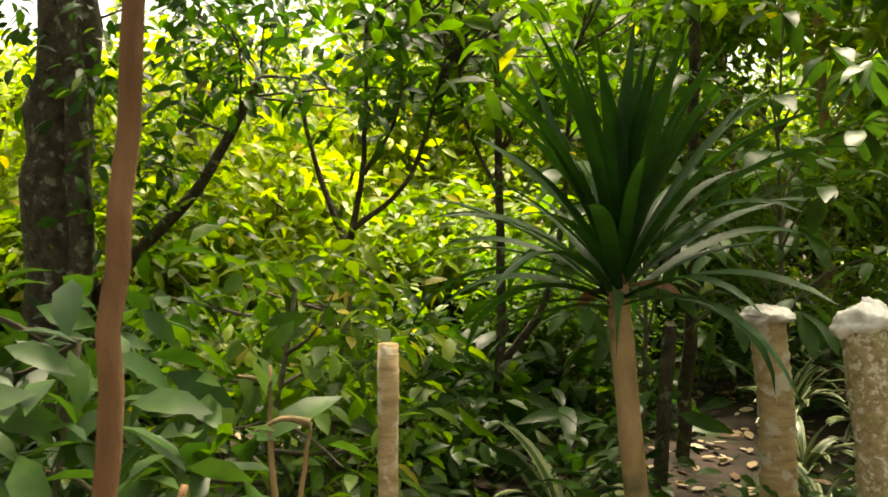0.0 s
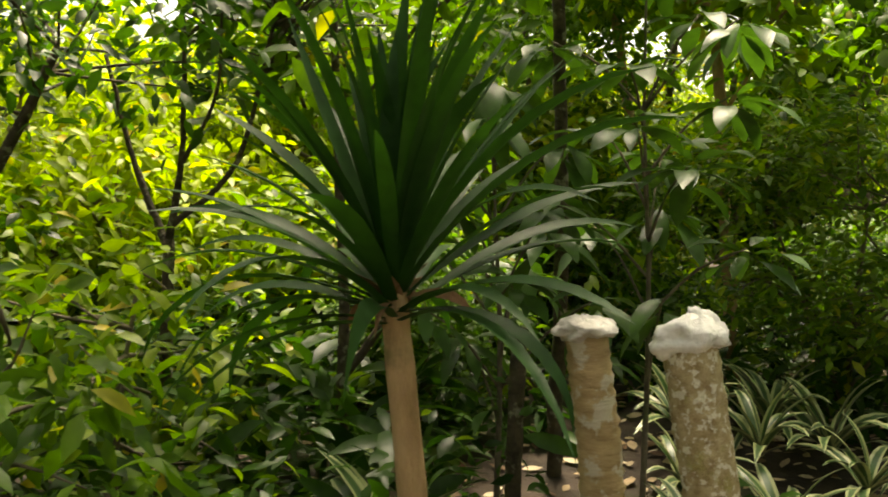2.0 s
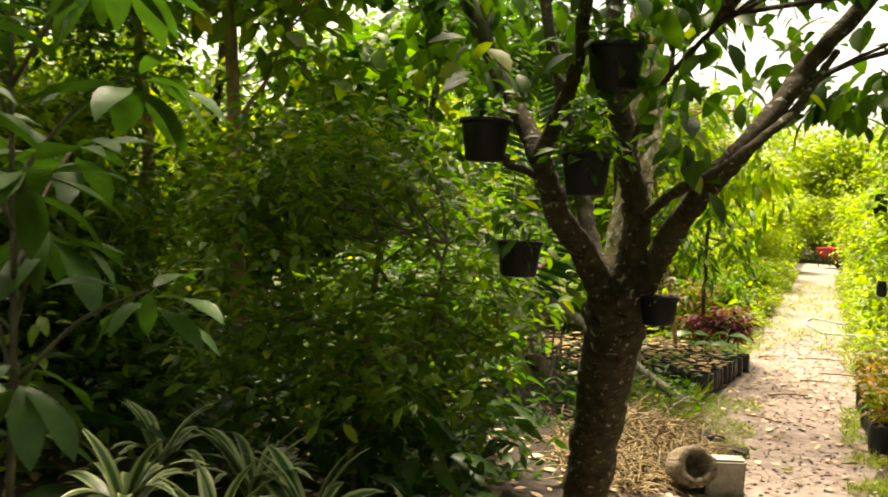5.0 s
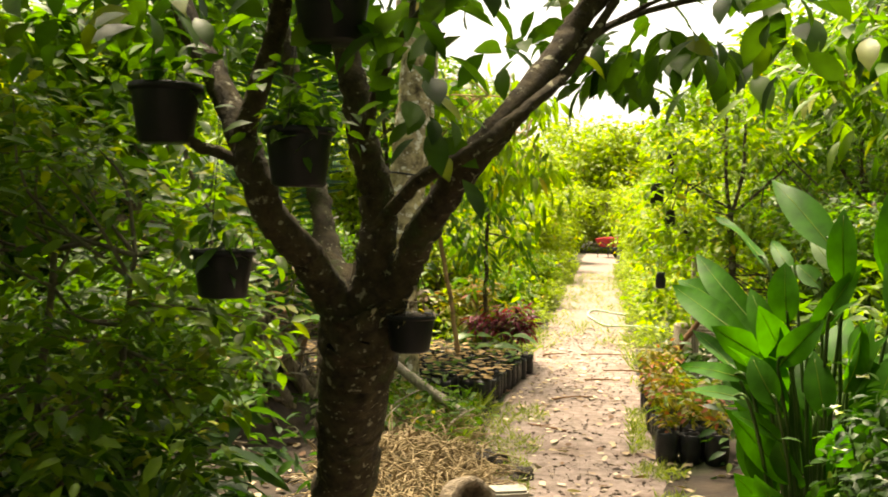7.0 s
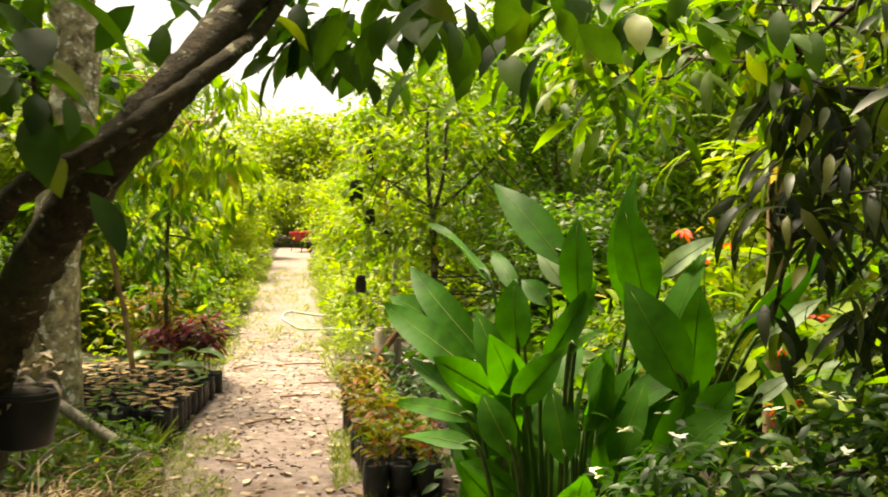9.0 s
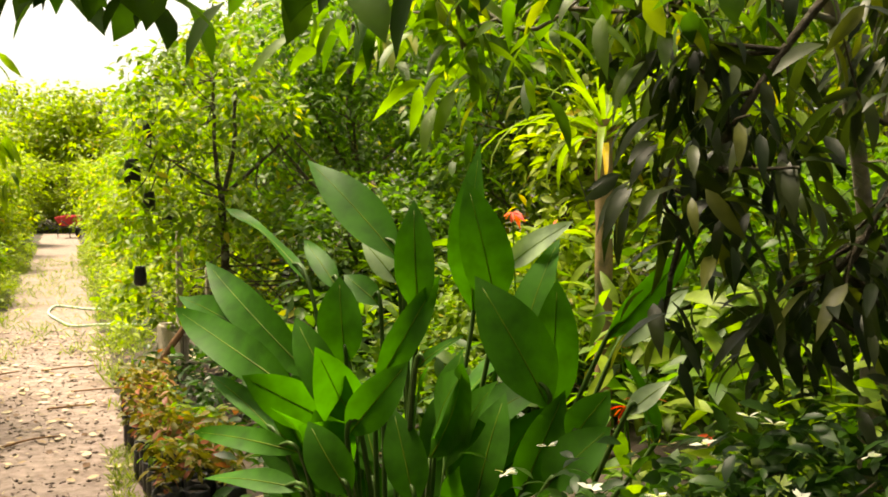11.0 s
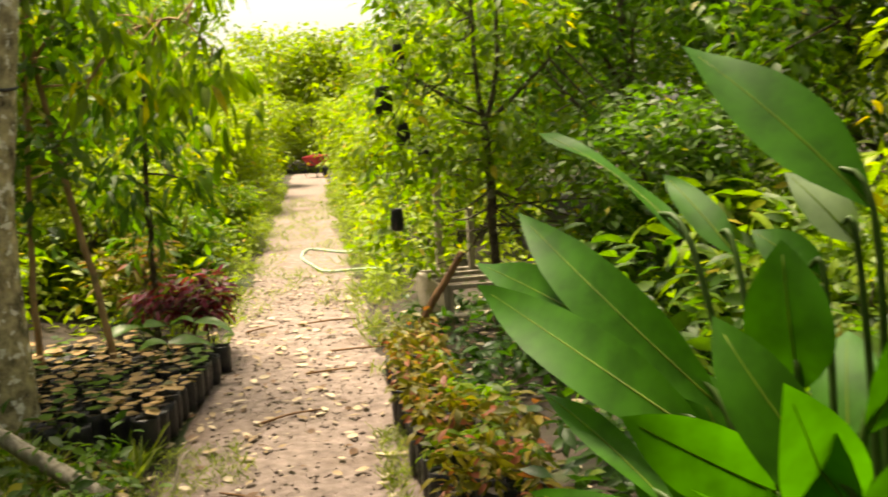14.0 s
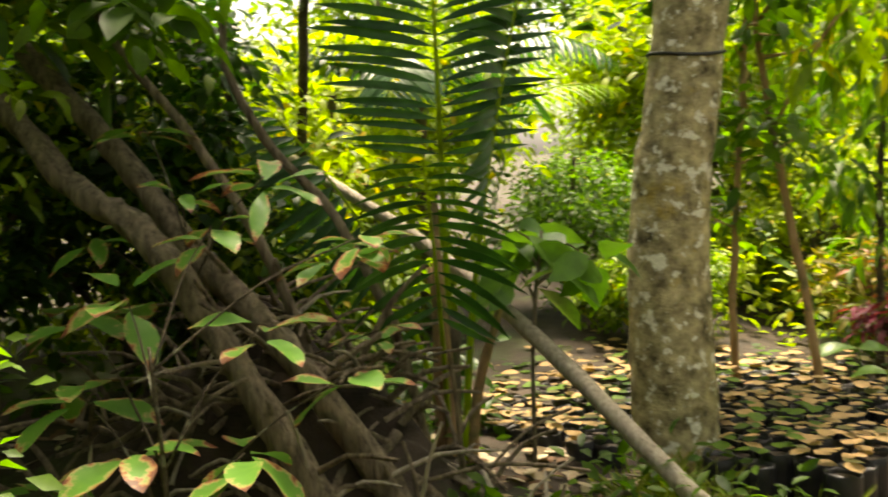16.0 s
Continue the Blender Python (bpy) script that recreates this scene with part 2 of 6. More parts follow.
def tube(b, line, r0, r1, n=8, rough=0.0, rng=None, knots=None, cap=True):
    """A tapering round stem along a line, with uneven girth."""
    line = np.asarray(line, float)
    m = len(line)
    tan = np.gradient(line, axis=0)
    tan /= np.linalg.norm(tan, axis=1)[:, None] + 1e-9
    ref = np.array((1.0, 0.1, 0.05)) if abs(tan[0][0]) < 0.8 else np.array((0.0, 1.0, 0.1))
    ang = np.arange(n) * 2 * math.pi / n
    verts = []
    for i in range(m):
        u = np.cross(tan[i], ref)
        u /= np.linalg.norm(u)
        w = np.cross(tan[i], u)
        r = r0 + (r1 - r0) * i / (m - 1)
        if knots is not None:
            r *= knots[i]
        rr = np.full(n, r)
        if rough and rng is not None:
            rr = rr * (1 + rng.normal(0, rough, n))
        verts.append(line[i] + np.outer(np.cos(ang) * rr, u) + np.outer(np.sin(ang) * rr, w))
    faces = [(i * n + j, i * n + (j + 1) % n, (i + 1) * n + (j + 1) % n, (i + 1) * n + j) for i in range(m - 1) for j in range(n)]
    if cap:
        faces += [tuple(range(n - 1, -1, -1)), tuple((m - 1) * n + j for j in range(n))]
    b.add(np.concatenate(verts), faces)


def leaf_shape(rows=3, width=0.4, fold=0.25, droop=0.35, widest=0.45, curl=0.0):
    """A leaf of length 1 along +y, upper side +z: a folded blade that bends down."""
    v, f = [(0, 0, 0)], []
    for i in range(1, rows + 1):
        s = i / (rows + 1)
        w = width / 2 * (math.sin(math.pi * min(1, s / (2 * widest))) if s < widest else math.cos(math.pi / 2 * ((s - widest) / (1 - widest)) ** 1.3))
        z = -droop * s * s
        v += [(-w, s, z + fold * w + curl * w * math.sin(9 * s)), (0, s, z), (w, s, z + fold * w - curl * w * math.sin(8 * s + 1))]
    v.append((0, 1, -droop))
    f += [(0, 2, 1), (0, 3, 2)]
    for i in range(rows - 1):
        a = 1 + 3 * i
        f += [(a, a + 1, a + 4, a + 3), (a + 1, a + 2, a + 5, a + 4)]
    a, t = 1 + 3 * (rows - 1), len(v) - 1
    f += [(a, a + 1, t), (a + 1, a + 2, t)]
    return np.array(v, float), f


def lay_leaves(b, shape, pos, way, size, rng, tilt=0.5, up=(0, 0, 1)):
    """Copies of a leaf shape at pos, pointing along way, with sizes; all in one mesh."""
    sv, sf = shape
    pos, way = np.asarray(pos, float), np.asarray(way, float)
    k = len(pos)
    y = way / (np.linalg.norm(way, axis=1)[:, None] + 1e-9)
    upv = np.asarray(up, float) + rng.normal(0, tilt, (k, 3))
    x = np.cross(y, upv)
    x /= np.linalg.norm(x, axis=1)[:, None] + 1e-9
    z = np.cross(x, y)
    size = np.broadcast_to(np.asarray(size, float), (k,))
    wv = (sv[None, :, 0:1] * x[:, None] + sv[None, :, 1:2] * y[:, None] + sv[None, :, 2:3] * z[:, None]) * size[:, None, None] + pos[:, None]
    nv = len(sv)
    base = b.n
    b.v.append(wv.reshape(-1, 3))
    for i in range(k):
        o = base + i * nv
        b.f.extend(tuple(q + o for q in f) for f in sf)
    b.n += nv * k


SMALL = leaf_shape(1, 0.5, 0.2, 0.15, 0.5)
MED = leaf_shape(2, 0.42, 0.25, 0.35, 0.45)
LANCE = leaf_shape(3, 0.27, 0.25, 0.45, 0.4)
OVAL = leaf_shape(3, 0.48, 0.22, 0.35, 0.5)
ROUND = leaf_shape(3, 0.8, 0.08, 0.08, 0.5)


def spread(rng, k, flat=0.4, down=0.0):
    """Directions all round, mostly level."""
    a = rng.uniform(0, 2 * math.pi, k)
    return np.stack([np.cos(a), np.sin(a), rng.normal(0, flat, k) - down], 1)


def crown_points(rng, blobs, k, hollow=0.45):
    """Points in ellipsoids (x, y, z, rx, ry, rz), denser outside, with gaps."""
    bl = np.array(blobs, float)
    vol = bl[:, 3] * bl[:, 4] * bl[:, 5]
    out = []
    while len(out) < k:
        i = rng.choice(len(bl), p=vol / vol.sum())
        d = rng.normal(0, 1, 3)
        d *= (hollow + (1 - hollow) * rng.uniform(0, 1) ** 0.6) / np.linalg.norm(d)
        p = bl[i, :3] + d * bl[i, 3:6]
        if noise.noise(Vector(p * 1.4)) + noise.noise(Vector(p * 3.1 + 7)) * 0.5 > -0.22 + rng.normal(0, 0.15):
            out.append(p)
    return np.array(out)


def foliage(b, rng, pts, shape, size, per=6, reach=0.16, down=0.25, flat=0.4, tilt=0.5):
    """At every point a twig end with its leaves."""
    k = len(pts)
    p = np.repeat(pts, per, axis=0)
    w = spread(rng, k * per, flat, down)
    p = p + w * rng.uniform(0.0, reach, (k * per, 1)) + rng.normal(0, reach * 0.35, (k * per, 3))
    lay_leaves(b, shape, p, w, size * rng.uniform(0.65, 1.25, k * per), rng, tilt)


def twigs(b, rng, start, pts, r=0.012, bend=0.15, n=4):
    for p in pts:
        near = np.asarray(start, float)
        s = near[np.argsort(np.linalg.norm(near - p, axis=1))[rng.integers(min(3, len(near)))]]
        mid = (s + p) / 2 + rng.normal(0, bend, 3) * np.linalg.norm(p - s) * 0.5
        tube(b, smooth_line([s, mid, p], 3), r, r * 0.3, n, cap=False)


def tree(name, at, label, limbs, blobs, leaf, mat, bark, seed, clusters=900, size=0.13, per=6, twig=40, reach=0.16, down=0.25, category="tree", group="", rz=0.0, s=1.0, sides=10, trunk_rough=0.05, tilt=0.5):
    """A tree or shrub: limbs (line, r0, r1), and a crown of leaves on twigs."""
    rng = np.random.default_rng(seed)
    t = thing(name, at, label, category, group, rz=rz, s=s)
    starts = []
    for i, (line, r0, r1) in enumerate(limbs):
        ln = smooth_line(line, 6)
        ln[1:-1] += rng.normal(0, r0 * 0.12, ln[1:-1].shape)
        lb = Build()
        tube(lb, ln, r0, r1, sides if r0 > 0.03 else 6, trunk_rough, rng)
        part("limb" if i else "trunk", lb, bark, t)
        starts += list(ln[len(ln) // 2:])
    pts = crown_points(rng, blobs, clusters)
    if twig:
        tb = Build()
        twigs(tb, rng, starts, pts[:twig], 0.009)
        tagged(part("twig", tb, bark, t), kind="stuff")
    cb = Build()
    foliage(cb, rng, pts, leaf, size, per, reach, down, tilt=tilt)
    part("crown", cb, mat, t)
    return t


def area_points(rng, k, x0, x1, y0, y1):
    return np.stack([rng.uniform(x0, x1, k), rng.uniform(y0, y1, k)], 1)


def ground_z(x, y):
    """Flat by the path, a low bank in the beds to both sides."""
    d = max(0.0, (-0.95 - x) if x < 0 else (x - 0.6))
    return min(0.3, 0.12 * d) + 0.05 * min(1.0, d) * noise.noise(Vector((x * 0.9, y * 0.9, 0.0)))


# ---- ground and path ----
def grid_sheet(xs, ys, fz):
    b = Build()
    v = [(x, y, fz(x, y)) for y in ys for x in xs]
    nx = len(xs)
    f = [(j * nx + i, j * nx + i + 1, (j + 1) * nx + i + 1, (j + 1) * nx + i) for j in range(len(ys) - 1) for i in range(nx - 1)]
    return b.add(v, f)


gx = [-900, -300, -100, -40, -20] + list(np.arange(-12, 12.01, 0.25)) + [20, 40, 100, 300, 900]
gy = [-900, -300, -100, -40, -15] + list(np.arange(-6, 24.01, 0.25)) + [28, 34, 42, 60, 100, 300, 900]
ground = part("ground", grid_sheet(gx, gy, ground_z), M["soil"])
tagged(ground, "dark damp garden soil between the plant beds", "ground", kind="structure")


def path_z(x, y):
    return 0.012 + 0.012 * noise.noise(Vector((x * 2, y * 2, 3))) + 0.006 * noise.noise(Vector((x * 9, y * 9, 1)))


pxs = np.linspace(0, 1, 15)
pb = Build()
pys = list(np.arange(-4, 16, 0.12)) + list(np.arange(16, 44, 0.4))
pv = []
for y in pys:
    lo = -0.82 + 0.15 * noise.noise(Vector((0, y * 0.9, 5))) + 0.06 * noise.noise(Vector((0, y * 4, 5)))
    hi = 0.47 + 0.15 * noise.noise(Vector((9, y * 0.9, 5))) + 0.06 * noise.noise(Vector((9, y * 4, 5)))
    for k in pxs:
        x = lo + (hi - lo) * k
        pv.append((x, y, path_z(x, y) + (0.0 if 0 < k < 1 else -0.03)))
np_ = len(pxs)
pb.add(pv, [(j * np_ + i, j * np_ + i + 1, (j + 1) * np_ + i + 1, (j + 1) * np_ + i) for j in range(len(pys) - 1) for i in range(np_ - 1)])
tagged(part("path", pb, M["path"]), "trodden bare earth garden path with scattered dry leaves", "path", kind="structure")


# ---- background trees and shrubs, from a few kinds ----
def kind_tree(seed, mat, leaf, size, h, clusters, rx, bark="bark_dark", per=6):
    rng = np.random.default_rng(seed)
    limbs = [([(0, 0, -0.2), (0.1, 0.05, h * 0.3), (0.05, -0.1, h * 0.65), (0.2, 0.1, h * 0.95)], 0.07, 0.02)]
    blobs = [(0, 0, h * 0.72, rx, rx, h * 0.26)]
    for i in range(6):
        a = i * 1.05 + rng.uniform(0, 0.5)
        z = h * rng.uniform(0.28, 0.8)
        r = rx * rng.uniform(0.5, 0.9)
        e = (math.cos(a) * r, math.sin(a) * r, z)
        limbs.append(([(0.05, 0, z * 0.6), (e[0] * 0.5, e[1] * 0.5, z * 0.8), e], 0.03, 0.01))
        blobs.append((*e, rx * 0.5, rx * 0.5, h * 0.17))
    if h < 2.5:
        blobs.append((0, 0, h * 0.3, rx * 0.85, rx * 0.85, h * 0.3))
    return dict(limbs=limbs, blobs=blobs, leaf=leaf, mat=M[mat], bark=M[bark], seed=seed, clusters=clusters, size=size, per=per)


TREES = []
FAR = (0, -60, 0)
KINDS = [
    ("young broadleaf tree with mid-green leaves", kind_tree(11, "leaf_mid", MED, 0.115, 4.2, 800, 1.3, per=9)),
    ("young broadleaf tree with bright yellow-green leaves", kind_tree(12, "leaf_light", MED, 0.11, 3.8, 760, 1.3, "bark_grey", 9)),
    ("slender tree with dark glossy leaves", kind_tree(13, "leaf_dark", MED, 0.13, 4.6, 760, 1.2, per=8)),
    ("leafy shrub with leaves coloured a sunlit yellow-green", kind_tree(14, "leaf_yellow", MED, 0.105, 2.3, 760, 1.1, "bark_grey", 9)),
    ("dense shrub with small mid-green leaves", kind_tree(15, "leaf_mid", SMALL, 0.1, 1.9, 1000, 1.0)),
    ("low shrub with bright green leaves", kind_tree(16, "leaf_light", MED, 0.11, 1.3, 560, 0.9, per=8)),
]


def plant(kind, x, y, rz, s, group="trees in the garden"):
    label, spec = KINDS[kind]
    if kind not in plant.made:
        low = kind >= 3
        plant.made[kind] = tree("shrub" if low else "tree", (x, y, ground_z(x, y)), label, category="shrub" if low else "tree", group="shrubs in the garden" if low else group, rz=rz, s=s, **spec)
        return plant.made[kind]
    src = plant.made[kind]
    ob = copy_thing(src, pose(x, y, ground_z(x, y), 0, 0, rz))
    ob.scale = (s, s, s)
    return ob


plant.made = {}
prng = random.Random(5)
SPOTS = [
    # left forest: thin near trees, then a clearing of shrubs coloured as sunlit
    (0, -4.4, 6.6, 0.7), (1, -6.4, 6.6, 0.95), (1, -5.6, 8.6, 1.0), (1, -4.4, 9.6, 0.8),
    (3, -6.0, 3.6, 1.1), (3, -7.2, 5.4, 1.15), (3, -8.0, 7.4, 1.4), (3, -5.0, 6.6, 1.0), (3, -6.6, 2.4, 1.0), (3, -9.6, 5.4, 1.2), (3, -8.6, 2.6, 1.1), (4, -3.5, 4.5, 0.6),
    (4, -4.4, 7.0, 0.8), (5, -4.9, 5.2, 1.0), (4, -2.3, 7.7, 0.7), (5, -5.6, 2.8, 1.0),
    (3, -15.0, 6.0, 1.5), (0, -16.5, 11.0, 1.0), (1, -13.5, 12.0, 1.5), (1, -18, 1.0, 1.1), (3, -7.0, 10.4, 1.3), (2, -6.4, -0.4, 1.0), (1, -13.0, 16.0, 1.6), (0, -15.0, -5.0, 1.7),
    (0, -8.0, -2.6, 1.2), (2, -4.0, -2.2, 1.0), (3, -4.6, 12.6, 1.0), (1, -5.6, 14.2, 1.0), (4, -3.4, 13.9, 0.7), (5, -2.6, 13.4, 0.6), (3, -5.8, 11.4, 1.0), (3, -4.4, 11.2, 0.8), (5, -3.9, 10.9, 0.8), (3, -7.4, 12.8, 1.3),
    (3, -3.4, 16.5, 1.2), (1, -5.0, 19.5, 0.9), (3, -2.4, 18.2, 0.9), (1, -4.6, 24.0, 1.0), (3, -2.2, 22.0, 0.9), (3, -2.0, 26.5, 1.0), (3, -2.2, 31.0, 1.2),
    (1, -7.5, 17.5, 1.2), (1, -6.5, 24.0, 1.3), (1, -3.8, 33.0, 1.4), (3, -1.9, 36.0, 1.2), (3, -2.0, 15.4, 0.7), (5, -1.6, 16.8, 0.7), (5, -1.5, 20.0, 0.8),
    # right of the path
    (0, 2.9, 14.6, 0.85), (1, 2.3, 17.0, 0.75), (3, 1.7, 19.0, 0.9), (3, 1.6, 22.5, 1.0), (1, 2.6, 25.0, 0.95), (3, 1.5, 28.0, 1.1), (1, 2.5, 31.5, 1.1), (3, 1.6, 35.0, 1.2),
    (1, 4.4, 13.0, 1.0), (2, 5.4, 15.5, 1.0), (3, 4.2, 10.6, 1.0), (3, 5.4, 8.6, 1.0), (1, 6.8, 11.4, 1.2), (1, 7.4, 7.4, 1.2), (3, 6.2, 5.6, 1.1), (1, 8.8, 9.2, 1.4),
    (0, 9.5, 14.0, 1.6), (1, 6.0, 20.0, 1.4), (1, 5.5, 27.0, 1.4), (4, 3.4, 8.2, 0.8), (5, 2.6, 10.2, 0.7), (5, 3.2, 11.8, 0.8), (4, 2.4, 12.6, 0.9),
    (1, 3.7, 17.6, 1.3), (1, 3.3, 20.6, 1.2), (0, 4.2, 12.2, 1.1), (1, 5.4, 10.0, 1.25), (1, -3.6, 17.2, 1.05), (1, 3.4, 24.5, 1.3), (1, -4.0, 21.5, 1.2),
    # round the end of the path
    (3, -3.0, 46.0, 1.8), (3, 3.2, 46.0, 1.8), (3, -4.5, 62.0, 2.2), (3, 0.3, 66.0, 1.9), (3, -1.3, 49.0, 2.6), (3, 1.7, 48.0, 2.5), (3, 0.3, 54.0, 2.2), (3, 4.5, 61.0, 2.2), (3, -3.0, 28.5, 1.5), (3, 2.6, 22.0, 1.4), (3, -2.7, 20.5, 1.2), (3, -3.0, 24.0, 1.3), (1, 5.5, 42.0, 1.8), (1, -6.0, 42.0, 1.8), (3, 0.2, 45.0, 1.2), (3, -1.2, 46.0, 1.3), (3, 1.5, 46.5, 1.3), (0, -10.0, 30.0, 2.2), (0, 10.0, 30.0, 2.2),
    # behind the start
    (0, 2.6, -2.0, 1.1), (2, 0.6, -4.4, 1.1), (0, -2.2, -4.2, 1.1), (2, 3.6, 1.4, 1.0), (0, 4.6, 4.0, 1.1), (4, 1.8, 0.6, 0.8), (4, 2.2, 3.0, 0.9),
]
for kind, x, y, s in SPOTS:
    plant(kind, x, y, prng.uniform(0, 360), s * prng.uniform(0.92, 1.08))


# ---- single leaves ----
def blade(base, tip, width, normal, droop=0.12, rows=7, widest=0.42, fold=0.25, wave=0.03, rng=None):
    """One large leaf from base to tip, arched, folded along its rib."""
    base, tip = np.asarray(base, float), np.asarray(tip, float)
    y = tip - base
    ln = np.linalg.norm(y)
    y /= ln
    x = np.cross(y, np.asarray(normal, float))
    x /= np.linalg.norm(x)
    z = np.cross(x, y)
    v, f = [base], []
    ph = rng.uniform(0, 6) if rng is not None else 0
    for i in range(1, rows + 1):
        s = i / (rows + 1)
        w = width / 2 * (math.sin(math.pi / 2 * (s / widest)) ** 0.8 if s < widest else math.cos(math.pi / 2 * ((s - widest) / (1 - widest)) ** 1.25))
        c = base + y * ln * s + z * (droop * ln * 4 * s * (1 - s))
        e = wave * ln * math.sin(7 * s + ph)
        v += [c - x * w + z * (fold * w + e), c, c + x * w + z * (fold * w - e)]
    v.append(tip)
    f += [(0, 2, 1), (0, 3, 2)]
    for i in range(rows - 1):
        a = 1 + 3 * i
        f += [(a, a + 1, a + 4, a + 3), (a + 1, a + 2, a + 5, a + 4)]
    a, t = 1 + 3 * (rows - 1), len(v) - 1
    f += [(a, a + 1, t), (a + 1, a + 2, t)]
    return Build().add(v, f)


def strap(length, width, lift, turn, droop, rows=9, twist=0.0, taper=0.55):
    """A long strap leaf from the origin, rising at lift degrees and arching over."""
    v, f = [], []
    p, a = np.zeros(3), radians(lift)
    step = length / rows
    for i in range(rows + 1):
        s = i / rows
        w = width / 2 * (0.55 + 0.45 * min(1, s * 3)) * (1 - max(0.0, (s - taper) / (1 - taper)) ** 1.6) + 0.0006
        r, nrm = np.array((0, 1, 0)), np.array((-math.sin(a), 0, math.cos(a)))
        r = r * math.cos(twist * s) + nrm * math.sin(twist * s)
        v += [p - r * w + nrm * w * 0.3, p.copy(), p + r * w + nrm * w * 0.3]
        p = p + step * np.array((math.cos(a), 0, math.sin(a)))
        a -= radians(droop) / rows * (0.4 + 1.2 * s)
    for i in range(rows):
        o = 3 * i
        f += [(o, o + 3, o + 4, o + 1), (o + 1, o + 4, o + 5, o + 2)]
    v = np.array(v)
    c, s_ = math.cos(turn), math.sin(turn)
    return Build().add(np.stack([v[:, 0] * c - v[:, 1] * s_, v[:, 0] * s_ + v[:, 1] * c, v[:, 2]], 1), f)


def moved(build, by):
    build.v = [v + np.asarray(by, float) for v in build.v]
    return build


def lathe(profile, seg=24):
    v = [(r * math.cos(2 * math.pi * j / seg), r * math.sin(2 * math.pi * j / seg), z) for r, z in profile for j in range(seg)]
    f = [(i * seg + j, i * seg + (j + 1) % seg, (i + 1) * seg + (j + 1) % seg, (i + 1) * seg + j) for i in range(len(profile) - 1) for j in range(seg)]
    return Build().add(v, f + [tuple(range(seg - 1, -1, -1))])


# ---- the pandan-leaved tree ----
def dracaena(at, foot, neck, count, label, seed, lmin=0.6, lmax=0.88, width=0.046, r0=0.038, r1=0.033, sag=1.0, dead=5, name="dracaena_tree", droopers=(), lift0=89, bare_side=0.65):
    rng = np.random.default_rng(seed)
    t = thing(name, at, label, "plant")
    foot, neck = np.array(foot, float), np.array(neck, float)
    ln = smooth_line([foot, foot * 0.55 + neck * 0.45 + (0.01, 0.0, 0), neck, neck + (neck - foot) * 0.06], 9)
    tb = Build()
    tube(tb, ln, r0, r1, 12, 0.03, rng, knots=1 + 0.04 * np.sin(np.arange(len(ln)) * 2.1))
    part("trunk", tb, M["bark_tan"], t)
    for i in range(count):
        k = i / count
        turn = i * 2.4 + rng.normal(0, 0.25)
        if k > 0.72 and abs(math.remainder(turn - bare_side, 2 * math.pi)) < 0.5:
            continue
        lift = lift0 - (lift0 - 13) * k ** 1.1 + rng.normal(0, 7)
        le = rng.uniform(lmin, lmax) * (0.92 if k < 0.2 else 1)
        b = strap(le, width * rng.uniform(0.75, 1.15), lift, turn, (12 + 70 * k + rng.normal(0, 14)) * sag, 9, rng.normal(0, 0.5))
        part("leaf", moved(b, neck + (0, 0, 0.1 - 0.13 * k)), M["leaf_strap"], t)
    for i in range(7):
        b = strap(rng.uniform(0.1, 0.17), 0.05, rng.uniform(35, 75), i * 0.9 + rng.normal(0, 0.2), 40, 5, 0.3, 0.3)
        part("sheath", moved(b, neck + (0, 0, 0.0)), M["bark_brown"], t, "dark brown dry leaf sheath")
    for turn, lift, le in droopers:
        part("leaf", moved(strap(le, width * 1.0, lift, radians(turn), 115, 10, 0.4), neck + (0, 0, 0.0)), M["leaf_strap"], t)
    for i in range(dead):
        b = strap(rng.uniform(0.12, 0.24), 0.035, rng.uniform(-10, 35), rng.uniform(0, 6.3), 90, 6, 1.0)
        part("dead_leaf", moved(b, neck + (0, 0, 0.03)), M["bark_brown"], t, "dry brown curled leaf stub")
    return t


dracaena((-1.40, 2.42, 0.0), (0, 0, -0.05), (-0.18, 0.02, 1.3), 72, "tall dracaena with a bare tan trunk and strap leaves", 3, droopers=((8, 12, 0.6), (215, 25, 0.75), (160, 30, 0.85), (190, 12, 0.7), (240, 20, 0.6)))


